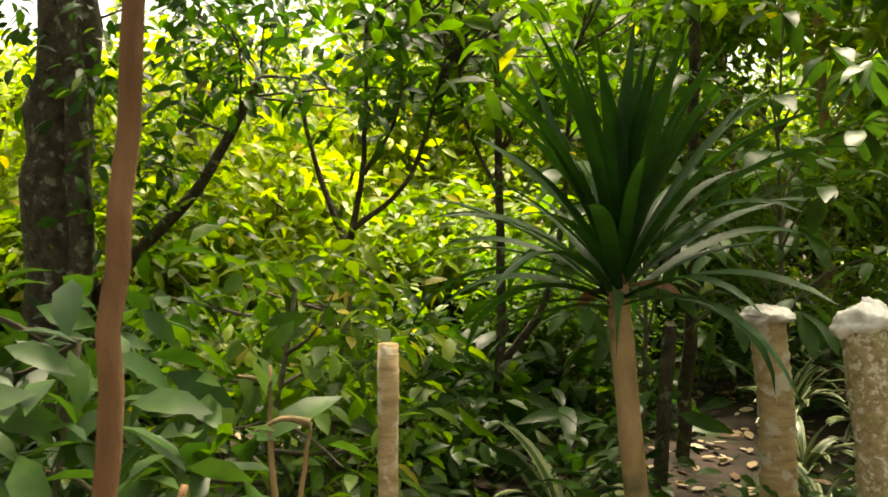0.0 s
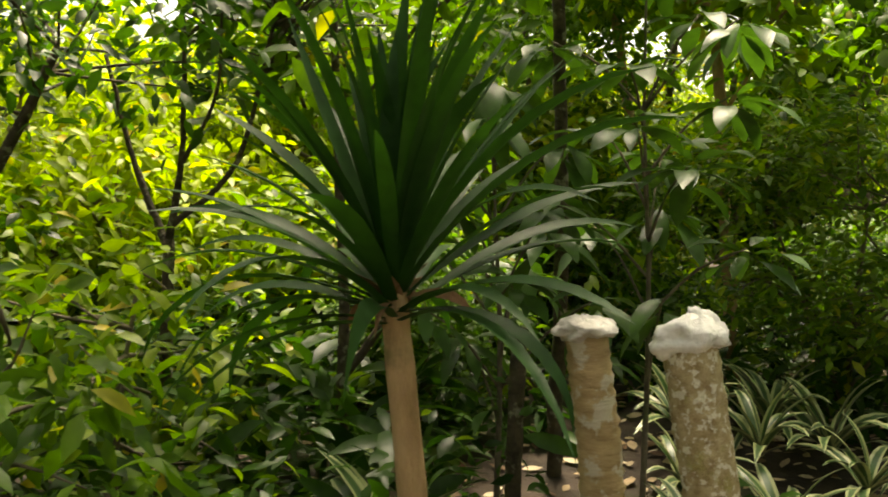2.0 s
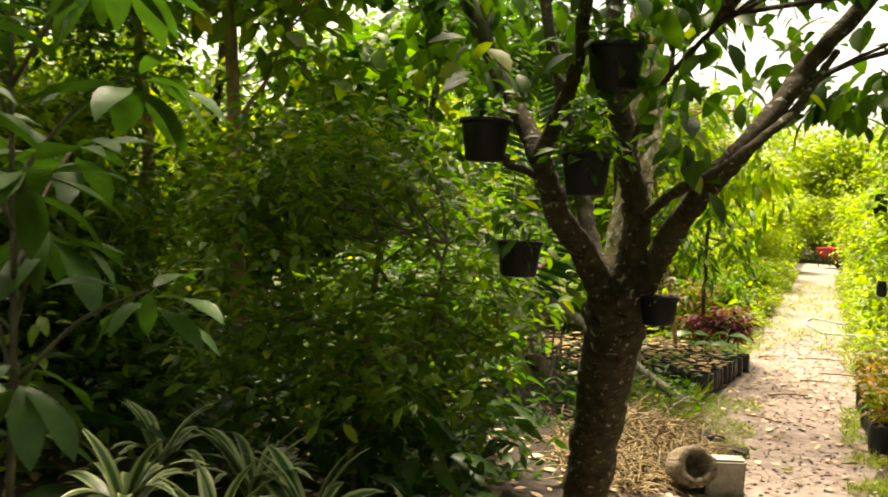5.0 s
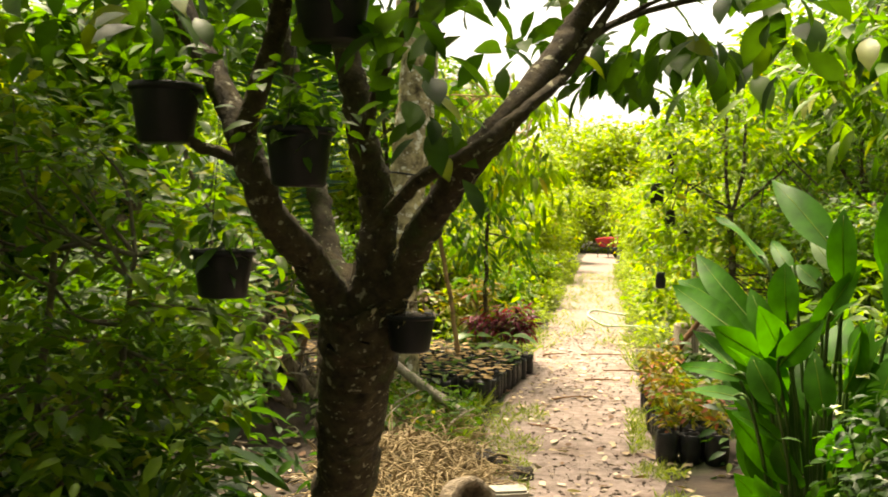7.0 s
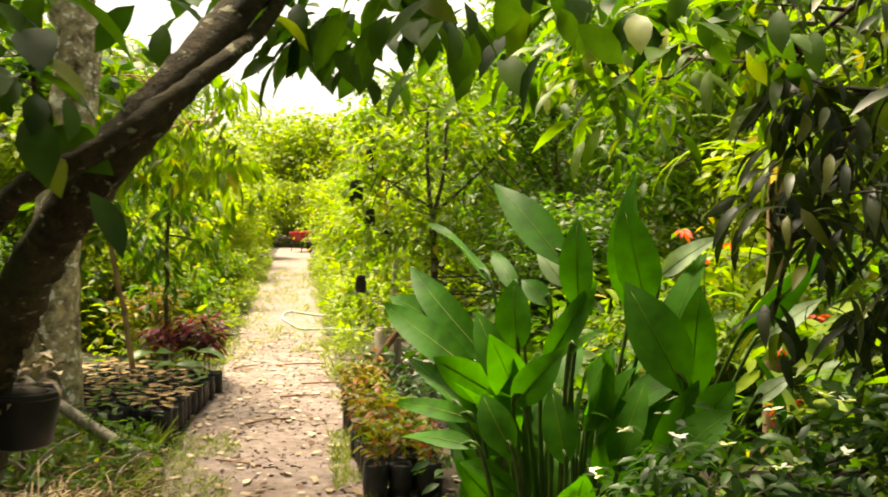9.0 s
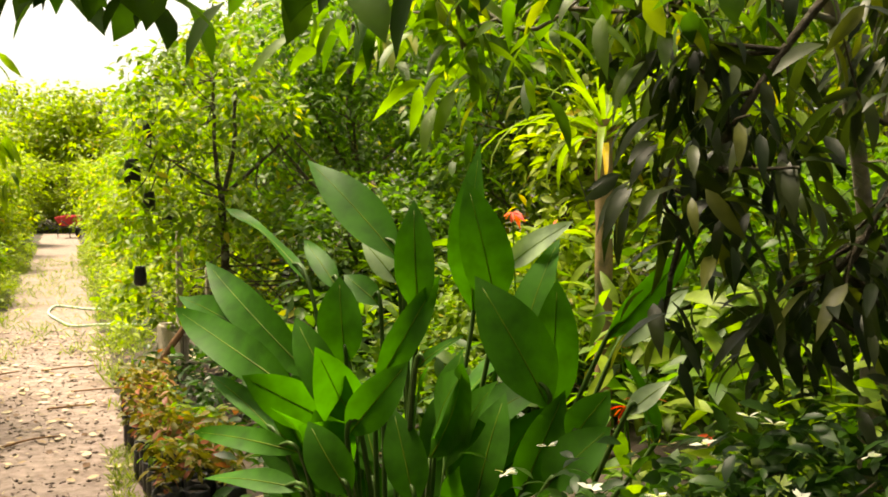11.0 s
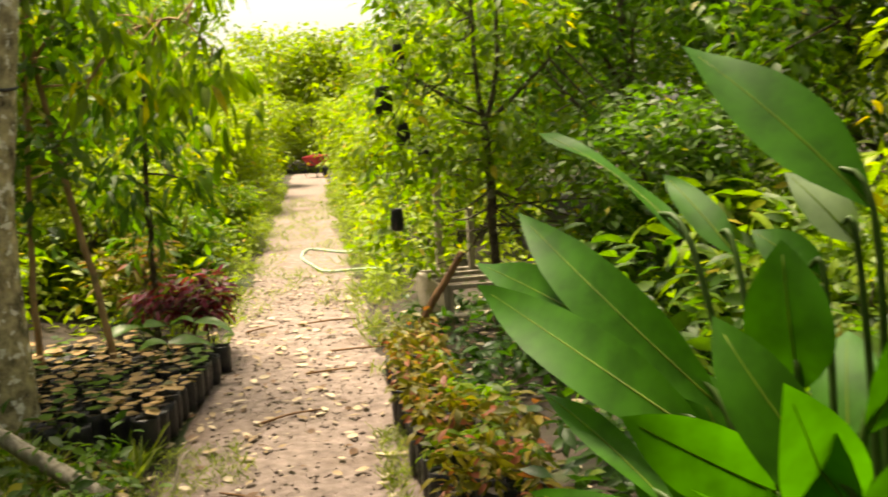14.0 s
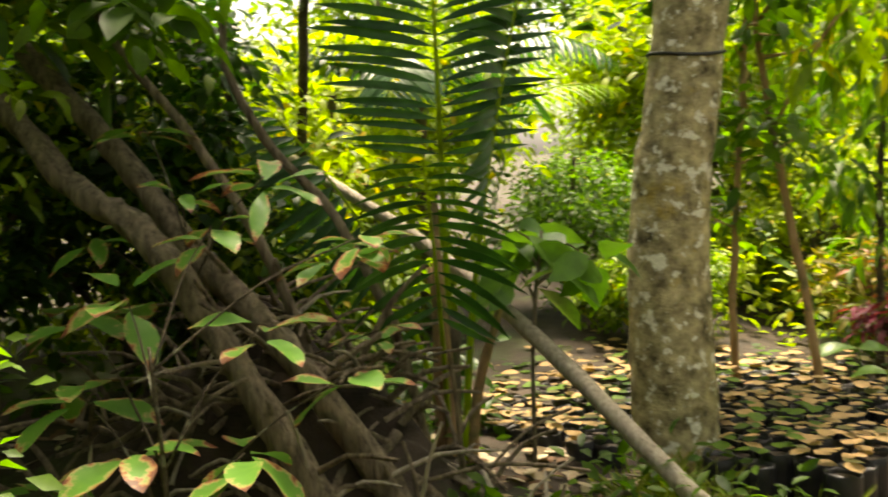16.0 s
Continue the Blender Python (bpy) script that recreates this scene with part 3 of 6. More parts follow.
# ---- cut stumps with plastic over their tops ----
def capped_stump(at, lean, h, r, ridged, cap_mat, label, seed, cap_r, flat):
    rng = np.random.default_rng(seed)
    t = thing("stump", at, label, "stump", "capped stumps")
    n = 90
    zz = np.linspace(-0.05, h, n)
    ln = np.stack([lean[0] * zz / h, lean[1] * zz / h, zz], 1)
    ln[:, 0] += 0.006 * np.sin(zz * 9)
    knots = 1 + 0.08 * (1 - zz / h) + (0.04 * np.sign(np.sin(zz * 190)) + rng.normal(0, 0.008, n) if ridged else rng.normal(0, 0.012, n))
    b = Build()
    tube(b, ln, r, r * 0.97, 16, 0.02 if ridged else 0.03, rng, knots)
    part("trunk", b, M["stump_bark" if ridged else "bark_speckled"], t)
    cb = Build()
    rings, seg = 15, 40
    v, f = [], []
    for i in range(rings):
        a = -1.0 + (math.pi / 2 + 1.0) * i / (rings - 1)
        for j in range(seg):
            th = 2 * math.pi * j / seg
            p = Vector((math.cos(th) * 1.6, math.sin(th) * 1.6, a * 1.3 + seed))
            fold = 0.07 * math.sin(th * 9 + 3 * noise.noise(p)) * math.cos(a)
            rr = cap_r * (1 + 0.3 * noise.noise(p) + 0.16 * noise.noise(p * 2.7) + 0.07 * noise.noise(p * 6) + fold)
            sag = -0.35 * cap_r * max(0.0, math.cos(th - 3.4)) * (1 - flat)
            v.append((lean[0] + math.cos(a) * math.cos(th) * rr - 0.012, lean[1] + math.cos(a) * math.sin(th) * rr, h + 0.012 + math.sin(a) * rr * (0.62 - 0.27 * flat) + sag + 0.01 * noise.noise(p * 3)))
    f = [(i * seg + j, i * seg + (j + 1) % seg, (i + 1) * seg + (j + 1) % seg, (i + 1) * seg + j) for i in range(rings - 1) for j in range(seg)]
    f.append(tuple((rings - 1) * seg + j for j in range(seg)))
    part("plastic_cover", cb.add(v, f), cap_mat, t, "crumpled plastic sheet tied over the cut top")
    return t


capped_stump((-1.235, 2.92, 0.05), (-0.08, -0.07, 0), 1.185, 0.056, True, M["plastic_grey"], "ringed cut trunk with grey plastic over its top", 4, 0.08, 1.0)
capped_stump((-0.885, 2.89, 0.03), (-0.11, -0.1, 0), 1.235, 0.064, False, M["plastic"], "lichen-spotted cut trunk with white plastic over its top", 9, 0.08, 0.0)

t = thing("cut_stub", (-2.3, 3.75, 0.1), "pale freshly cut stub of a trunk", "stump")
b = Build()
tube(b, smooth_line([(0, 0, -0.1), (0.02, 0, 0.5), (0.03, 0.02, 0.93)], 6), 0.036, 0.03, 12, 0.06, np.random.default_rng(6))
part("trunk", b, M["bark_dark"], t)
cut = moved(lathe([(0.029, 0.0), (0.03, 0.008), (0.018, 0.024), (0.003, 0.02)], 12), (0.03, 0.02, 0.925))
part("cut_face", cut, M["wood_old"], t, "pale splintered cut face")

# ---- stake and saplings by the start ----
srng = np.random.default_rng(21)
st = thing("stake", (-1.25, 1.27, 0), "pale mossy wooden stake standing in the undergrowth", "stake")
sb = Build()
tube(sb, smooth_line([(-0.01, 0, -0.1), (0, 0, 0.6), (-0.01, 0.005, 1.33)], 8), 0.021, 0.02, 10, 0.05, srng)
part("post", sb, M["stump_bark"], st)

tree("sapling", (-1.0, 0.58, 0.0), "young sapling with a smooth brown stem", [([(-0.01, 0, -0.1), (0.0, 0.0, 0.8), (0.0, 0.02, 1.29), (0.0, 0.06, 1.8), (0.02, 0.1, 2.6)], 0.02, 0.015), ([(0.0, 0.0, 0.9), (0.05, 0.05, 1.1), (0.05, 0.1, 1.25)], 0.009, 0.005)],
     [(0.0, 0.1, 3.1, 0.6, 0.6, 0.35)], OVAL, M["leaf_mid"], M["bark_brown"], 31, 50, 0.15, 5, 0, category="tree")
tree("tree", (-4.9, 2.1, 0.1), "old thick dark trunk hung with creepers", [([(0, 0, -0.2), (0.02, 0, 1.3), (0, 0.06, 2.6), (-0.1, 0.2, 5.0)], 0.2, 0.12), ([(0.3, -0.1, -0.1), (0.28, 0, 1.5), (0.1, 0, 3.0)], 0.07, 0.05), ([(0.1, 0.1, 0.9), (0.5, 0.5, 1.5), (0.75, 0.75, 2.1)], 0.04, 0.02)],
     [(0, 0, 4.3, 1.4, 1.4, 0.9), (0.3, 0.2, 2.4, 0.8, 0.8, 0.5), (0.9, 0.9, 2.2, 0.8, 0.7, 0.5), (0.5, 0.4, 1.6, 0.5, 0.5, 0.35)], MED, M["leaf_dark"], M["bark_dark"], 32, 700, 0.1, 8, 60)
tree("sapling", (-3.24, 3.68, 0.1), "slender dark-stemmed sapling with forking twigs", [([(0, 0, -0.1), (0, 0.02, 0.6), (-0.03, 0.05, 1.1), (-0.08, 0.05, 2.4)], 0.035, 0.018), ([(0, 0.02, 0.62), (0.18, 0.15, 0.95), (0.25, 0.2, 1.4), (0.22, 0.3, 2.2)], 0.022, 0.01), ([(-0.06, 0.05, 1.7), (0.1, 0.2, 2.0), (0.3, 0.3, 2.3)], 0.014, 0.007), ([(-0.05, 0.05, 1.5), (-0.25, 0, 1.9), (-0.3, 0, 2.3)], 0.012, 0.006)],
     [(0, 0, 2.5, 1.0, 1.0, 0.7), (0.3, 0.3, 1.8, 0.5, 0.5, 0.4)], MED, M["leaf_mid"], M["bark_dark"], 33, 110, 0.14, 6, 40)
tree("sapling", (-3.95, 3.2, 0.1), "slender dark-stemmed sapling with forking twigs", [([(0, 0, -0.1), (0.05, 0, 0.7), (0.1, 0, 1.25)], 0.035, 0.025), ([(0.1, 0, 1.2), (-0.1, -0.05, 1.6), (-0.25, -0.1, 2.1)], 0.022, 0.01), ([(0.1, 0, 1.25), (0.15, 0.05, 1.7), (0.1, 0.1, 2.4)], 0.02, 0.009), ([(0.1, 0, 1.3), (0.35, 0.2, 1.6), (0.5, 0.3, 2.2)], 0.018, 0.008), ([(0.15, 0.05, 1.6), (0.35, 0.1, 1.9), (0.4, 0.1, 2.3)], 0.012, 0.006)],
     [(0.45, 0.5, 2.5, 0.7, 0.6, 0.6)], MED, M["leaf_mid"], M["bark_dark"], 34, 80, 0.14, 6, 46)
tree("tree", (-3.0, 6.75, 0.1), "pale-stemmed young tree with a forked trunk", [([(0.1, 0.1, -0.1), (0.05, 0.05, 1.0), (-0.05, 0.1, 2.0), (-0.2, 0.15, 3.4)], 0.05, 0.032), ([(-0.03, 0.1, 1.95), (0.1, 0.2, 2.2), (0.25, 0.25, 2.6)], 0.016, 0.008)],
     [(-0.1, 0.1, 3.3, 1.2, 1.2, 0.7), (0.3, 0.2, 2.5, 0.4, 0.4, 0.3)], OVAL, M["leaf_light"], M["bark_tan"], 35, 330, 0.17, 6, 26)
tree("tree", (-4.2, 7.5, 0.1), "pale-stemmed young tree with a bent trunk", [([(0.05, 0, -0.1), (0, 0, 1.2), (0.05, 0, 1.8), (-0.12, 0.05, 2.7), (-0.3, 0, 3.6)], 0.055, 0.03)],
     [(-0.2, 0, 3.6, 1.3, 1.3, 0.8)], OVAL, M["leaf_mid"], M["bark_tan"], 36, 330, 0.17, 6, 20)

# crown added above the view; its blobs sit sunward to shade the start
tree("tree", (-2.7, 4.55, 0.1), "slim tree with an unseen high crown added for shade", [([(0, 0, -0.1), (0.05, 0, 1.0), (0.0, 0.05, 2.0), (0.2, -0.3, 3.3)], 0.04, 0.028), ([(0.1, -0.1, 2.7), (0.7, -0.9, 3.2), (1.0, -1.6, 3.4)], 0.02, 0.01), ([(0.1, -0.1, 2.7), (-0.2, -1.0, 3.2), (-0.3, -2.2, 3.4)], 0.02, 0.01)],
     [(0.6, -1.0, 3.5, 1.1, 1.0, 0.3), (0.0, -2.2, 3.5, 1.4, 1.3, 0.35), (1.6, -1.2, 3.6, 1.1, 1.2, 0.3), (-0.2, -2.9, 3.5, 1.2, 0.9, 0.35), (1.1, -0.2, 3.7, 1.1, 1.0, 0.35), (0.3, 1.0, 3.8, 1.3, 1.0, 0.4)], OVAL, M["leaf_mid"], M["bark_dark"], 37, 500, 0.16, 7, 60)

# large-leaved shrubs low beside the start
tree("shrub", (-2.2, 0.95, 0.05), "broad-leaved shrub with pointed mid-green leaves", [([(0, 0, -0.05), (0.05, 0, 0.6), (0.05, 0.1, 1.2)], 0.015, 0.008)], [(0.1, 0.05, 0.95, 0.45, 0.45, 0.45)], MED, M["leaf_whorl"], M["bark_grey"], 41, 70, 0.15, 5, 16, 0.14, category="shrub")
tree("shrub", (-2.45, 1.75, 0.1), "broad-leaved shrub with pointed mid-green leaves", [([(0, 0, -0.05), (0.05, 0, 0.6), (0.05, 0.1, 1.2)], 0.015, 0.008)], [(0, 0, 0.85, 0.6, 0.6, 0.5)], MED, M["leaf_mid"], M["bark_grey"], 42, 110, 0.11, 6, 16, 0.14, category="shrub")
tree("shrub", (-3.1, 2.5, 0.1), "broad-leaved shrub with pointed mid-green leaves", [([(0, 0, -0.05), (0.05, 0, 0.6), (0.05, 0.1, 1.2)], 0.015, 0.008)], [(0, 0, 0.8, 0.7, 0.7, 0.5)], MED, M["leaf_light"], M["bark_grey"], 43, 90, 0.11, 6, 16, 0.14, category="shrub")
tree("sapling", (-1.5, 1.2, 0.0), "bare pale twig forking near its foot", [([(0, 0, -0.05), (0, 0, 0.85)], 0.014, 0.012), ([(0, 0, 0.84), (-0.06, 0.01, 1.05), (-0.08, 0.02, 1.25)], 0.009, 0.004), ([(0, 0, 0.84), (0.03, 0.02, 1.0), (0.05, 0.03, 1.15)], 0.008, 0.004)], [(0, 0, 1.2, 0.12, 0.12, 0.1)], SMALL, M["leaf_mid"], M["bark_tan"], 44, 3, 0.08, 3, 2)

# shrubs whose leaves stand in drooping whorls at the stem ends
def leaf_uv(me, rows):
    """Place across and along the blade as UV."""
    uv = me.uv_layers.new(name="UVMap")
    last = 1 + 3 * rows
    for lp in me.loops:
        k = lp.vertex_index
        uv.data[lp.index].uv = (0.5, 0.0) if k == 0 else (0.5, 1.0) if k == last else ((0.0, 0.5, 1.0)[(k - 1) % 3], ((k - 1) // 3 + 1) / (rows + 1))
    return me


def whorl_shrub(at, label, whorls, mat, bark, seed, width=0.32, droop=0.1, stem_r=0.009):
    """Stems from one foot; whorls (x, y, z, leaves, length, fall), the leaves radiating and hanging."""
    rng = np.random.default_rng(seed)
    t = thing("shrub", at, label, "shrub")
    zm = max(w[2] for w in whorls)
    main = smooth_line([(0, 0, -0.1), (0.02, 0.01, zm * 0.4), (-0.02, 0.02, zm * 0.75)], 6)
    mb = Build()
    tube(mb, main, stem_r * 1.7, stem_r * 0.8, 8, 0.05, rng)
    part("trunk", mb, bark, t)
    for x, y, z, count, le, fall in whorls:
        top = np.array((x, y, z))
        root = main[np.argmin(abs(main[:, 2] - max(0.1, z - 0.35)))]
        sb = Build()
        tube(sb, smooth_line([root, (root + top) / 2 + (0, 0, 0.05), top], 4), stem_r * 0.8, stem_r * 0.4, 6, 0.05, rng)
        part("stem", sb, bark, t)
        a0 = rng.uniform(0, 6.28)
        for k in range(count):
            a = a0 + k * 2 * math.pi / count + rng.normal(0, 0.18)
            f = fall + rng.normal(0, 0.22)
            d = np.array((math.cos(a) * math.cos(f), math.sin(a) * math.cos(f), -math.sin(f)))
            foot = top + d * 0.03 + (0, 0, rng.uniform(-0.05, 0.02))
            ln = le * rng.uniform(0.75, 1.15)
            b = blade(foot, foot + d * ln, ln * width * rng.uniform(0.85, 1.15), np.array((math.cos(a) * math.sin(f), math.sin(a) * math.sin(f), math.cos(f))) + rng.normal(0, 0.12, 3), droop, 6, 0.52, 0.22, 0.025, rng)
            ob = part("leaf", b, mat, t)
            leaf_uv(ob.data, 6)
    return t


WHORLS = [(0.36, -0.3, 1.56), (0.05, -0.2, 1.95), (0.3, 0.15, 1.85), (-0.3, 0.1, 1.75), (-0.05, 0.2, 1.4), (0.4, 0.1, 1.25), (-0.25, -0.3, 1.45), (0.1, 0.25, 2.2), (-0.4, -0.1, 2.1), (0.15, -0.1, 1.05),
          (0.45, -0.1, 2.1), (-0.15, 0.4, 1.65), (-0.45, 0.3, 1.3), (0.2, -0.4, 1.75), (0.0, 0.0, 2.4)]
wrng = random.Random(9)
for x, y, turn, s, seed, lbl in ((-2.05, 4.3, 0.0, 1.0, 51, "tall shrub with whorls of long drooping glossy leaves"), (-2.55, 3.95, 4.1, 0.8, 54, "shorter shrub with drooping whorled leaves")):
    c, d = math.cos(turn), math.sin(turn)
    whorl_shrub((x, y, 0.1), lbl, [((a * c - b * d) * s, (a * d + b * c) * s, z * s, wrng.choice((8, 9, 10, 11)), wrng.uniform(0.22, 0.28), wrng.uniform(0.35, 0.75)) for a, b, z in WHORLS], M["leaf_whorl"], M["bark_grey"], seed)

# the fine-leaved bush between the beds and the pot tree
tree("shrub", (-2.05, 6.45, 0.15), "dense bush with fine feathery green leaves", [([(0, 0, -0.1), (0.05, 0, 0.5), (0.1, 0.05, 1.3)], 0.025, 0.012), ([(0, 0, 0.2), (-0.3, 0.1, 0.8), (-0.6, 0.1, 1.5)], 0.015, 0.008), ([(0, 0, 0.2), (0.4, -0.1, 0.8), (0.55, -0.2, 1.3)], 0.015, 0.008)],
     [(0, 0, 1.1, 0.95, 0.75, 0.85), (-0.4, 0.1, 1.6, 0.7, 0.6, 0.35), (0.35, -0.25, 0.75, 0.55, 0.45, 0.4)], MED, M["leaf_bush"], M["bark_grey"], 52, 560, 0.085, 10, 90, 0.13, 0.05, "shrub", tilt=0.35)


# ---- striped rosettes ----
def striped_mat():
    m, n, l, b = nodes_of("leaf_striped")
    tc = n.new("ShaderNodeUVMap")
    sp = n.new("ShaderNodeSeparateXYZ")
    l.new(tc.outputs[0], sp.inputs[0])
    r = ramp(n, [(0.0, (0.42, 0.45, 0.25)), (0.2, (0.4, 0.43, 0.22)), (0.3, (0.04, 0.1, 0.025)), (0.7, (0.04, 0.1, 0.025)), (0.8, (0.4, 0.43, 0.22))])
    l.new(sp.outputs[0], r.inputs[0])
    nz = noise_node(n, l, 14, 3)
    r2 = ramp(n, [(0.3, (0.6, 0.6, 0.55)), (0.7, (1.1, 1.1, 1.0))])
    l.new(nz.outputs[0], r2.inputs[0])
    l.new(mix_color(n, l, 0.8, r.outputs[0], r2.outputs[0], "MULTIPLY"), b.inputs["Base Color"])
    b.inputs["Roughness"].default_value = 0.4
    return m


M["leaf_striped"] = striped_mat()


def across_uv(me):
    """Gives a strap mesh its place across the width as U."""
    uv = me.uv_layers.new(name="UVMap")
    for lp in me.loops:
        uv.data[lp.index].uv = ((0.0, 0.5, 1.0)[lp.vertex_index % 3], 0.5)
    return me


ROSETTE = [across_uv(strap(le, 0.05, li, 0, dr, 8).mesh("leaf", M["leaf_striped"])) for le, li, dr in ((0.36, 75, 60), (0.42, 50, 90), (0.4, 30, 80), (0.3, 62, 110))]


def rosette(at, s, seed, count=16):
    rng = np.random.default_rng(seed)
    s *= 1.25
    t = thing("striped_rosette_plant", at, "cream-edged striped rosette plant on the ground", "plant", "striped rosettes", s=s)
    for i in range(count):
        ob = new("leaf", ROSETTE[i % 4])
        ob.parent = t
        ob.matrix_basis = pose(0, 0, 0, rng.normal(0, 8), rng.normal(0, 8), i * 137.5 + rng.normal(0, 12))
    return t


for i, (x, y, s) in enumerate([(-2.15, 5.75, 1.0), (-1.75, 5.55, 1.05), (-1.95, 5.2, 0.95), (-1.45, 5.2, 0.9), (-2.45, 5.3, 0.95), (-1.6, 4.7, 0.9), (-2.1, 4.75, 0.85), (-1.35, 5.6, 0.8), (-2.35, 3.16, 1.25), (-2.75, 5.9, 0.9), (-1.75, 4.2, 0.8)]):
    rosette((x, y, ground_z(x, y) + (0.16 if y > 5.1 else 0.05)), s, 60 + i)

# ---- the tree with hanging pots ----
PX, PY = -0.68, 5.76
pot_tree = thing("tree", (PX, PY, 0), "dark lichen-spotted tree forking low, hung with pots", "tree")
POT_LIMBS = [
    ("trunk", [(-0.34, 1.2, -0.15), (-0.27, 1.06, 0.3), (-0.2, 0.92, 0.65), (-0.15, 0.8, 0.87), (-0.1, 0.66, 1.07), (-0.06, 0.54, 1.23), (-0.05, 0.49, 1.33)], 0.112, 0.13),
    ("limb", [(-0.09, 0.56, 1.15), (-0.13, 0.43, 1.35), (-0.17, 0.31, 1.47), (-0.22, 0.14, 1.59), (-0.25, 0.07, 1.72), (-0.33, 0.14, 1.87), (-0.46, 0.24, 2.05), (-0.59, 0.34, 2.24), (-0.82, 0.44, 2.7)], 0.06, 0.032),
    ("limb", [(-0.05, 0.54, 1.15), (-0.01, 0.47, 1.34), (0.02, 0.44, 1.49), (0.02, 0.44, 1.65), (-0.02, 0.42, 1.82), (-0.06, 0.44, 2.01), (-0.11, 0.49, 2.24), (-0.17, 0.64, 2.9)], 0.068, 0.036),
    ("limb", [(-0.08, 0.6, 1.15), (-0.14, 0.66, 1.33), (-0.24, 0.79, 1.48), (-0.31, 0.89, 1.67), (-0.37, 0.94, 1.85), (-0.46, 0.99, 2.17), (-0.64, 1.14, 2.8)], 0.048, 0.03),
    ("limb", [(-0.02, 0.54, 1.15), (0.06, 0.47, 1.33), (0.14, 0.39, 1.47), (0.21, 0.29, 1.58), (0.31, 0.19, 1.7), (0.42, 0.12, 1.82), (0.52, 0.19, 1.96), (0.61, 0.32, 2.11), (0.69, 0.39, 2.25), (1.05, 0.54, 2.7)], 0.056, 0.03),
    ("limb", [(0.03, 0.42, 1.56), (0.11, 0.34, 1.64), (0.25, 0.06, 1.71), (0.38, -0.01, 1.77), (0.47, 0.04, 1.85), (0.56, 0.14, 1.94), (0.63, 0.29, 2.04), (0.75, 0.4, 2.25)], 0.024, 0.014),
    ("limb", [(-0.25, 0.07, 1.7), (-0.32, 0.05, 1.76), (-0.41, 0.04, 1.79), (-0.47, 0.04, 1.84)], 0.02, 0.014),
    ("limb", [(-0.02, 0.42, 1.82), (0.06, 0.3, 2.0), (0.18, 0.16, 2.14), (0.4, -0.1, 2.3)], 0.018, 0.009),
    ("limb", [(-0.3, 0.1, 1.8), (-0.2, 0.0, 1.98), (-0.12, -0.08, 2.15), (-0.05, -0.2, 2.5)], 0.034, 0.024),
    ("limb", [(0.62, 0.35, 2.12), (0.95, 0.6, 2.28), (1.4, 0.75, 2.34), (1.9, 0.75, 2.3)], 0.012, 0.006),
    ("limb", [(0.55, 0.25, 2.02), (0.8, 0.45, 2.22), (1.0, 0.4, 2.3)], 0.01, 0.005),
]
lrng = np.random.default_rng(71)
starts = []
for nm, line, r0, r1 in POT_LIMBS:
    ln = smooth_line(line, 7)
    ln[2:-1] += lrng.normal(0, r0 * 0.06, ln[2:-1].shape)
    b = Build()
    tube(b, ln, r0, r1, 14 if r0 > 0.03 else 8, 0.045, lrng, knots=1 + lrng.normal(0, 0.03, len(ln)) + (0.3 * np.exp(-np.arange(len(ln)) / 5.0) if nm == "limb" and r0 > 0.035 else 0))
    part(nm, b, M["bark_pot"], pot_tree)
    if r0 < 0.065:
        starts += list(ln[len(ln) // 2:])
# the last two blobs are added overhead, out of view, to shade the path
blobs = [(-0.2, 0.2, 3.0, 1.7, 1.5, 0.6), (0.8, 0.3, 2.6, 0.8, 0.7, 0.3), (-1.0, 0.2, 2.55, 0.6, 0.6, 0.3), (1.5, -0.6, 2.9, 1.0, 1.2, 0.4), (0.3, -1.6, 3.0, 1.2, 1.2, 0.5)]
pts = crown_points(lrng, blobs, 520)
tb = Build()
twigs(tb, lrng, starts, pts[:60], 0.01)
part("twig", tb, M["bark_dark"], pot_tree)
cb = Build()
foliage(cb, lrng, pts, OVAL, 0.13, 8, 0.16, 0.45)
part("crown", cb, M["leaf_canopy"], pot_tree)
cb = Build()
low = np.array([(0.7, 0.35, 2.0), (0.72, 0.3, 2.05), (0.85, 0.3, 2.12), (0.62, 0.3, 2.15), (1.0, 0.25, 2.1), (1.15, 0.25, 2.2), (1.3, 0.2, 2.15), (1.5, 0.2, 2.2), (1.0, -0.2, 2.15), (0.9, -0.1, 2.1), (0.3, 0.05, 2.1), (0.4, -0.1, 2.2), (0.2, 0.05, 1.95), (0.25, 0.1, 1.85), (-0.55, 0.1, 2.15), (-0.3, -0.1, 2.2), (-0.1, -0.15, 2.25), (0.7, 0.5, 2.2), (1.7, 0.15, 2.2), (1.9, 0.2, 2.2), (1.25, -0.1, 2.25), (0.45, 0.3, 2.25)])
low = np.concatenate([low, low + lrng.normal(0, 0.12, low.shape) + (0.05, 0, 0.06), low[:20] + lrng.normal(0, 0.15, (20, 3)) + (0, 0, 0.12)])
over = low[:, 0] > 0.4                       # sprays over the path hang clear above head height
low[over, 1] += 0.55
low[over, 2] = np.maximum(low[over, 2], 2.14)
foliage(cb, lrng, low, OVAL, 0.125, 6, 0.1, 0.5)
part("low_leaves", cb, M["leaf_canopy"], pot_tree)


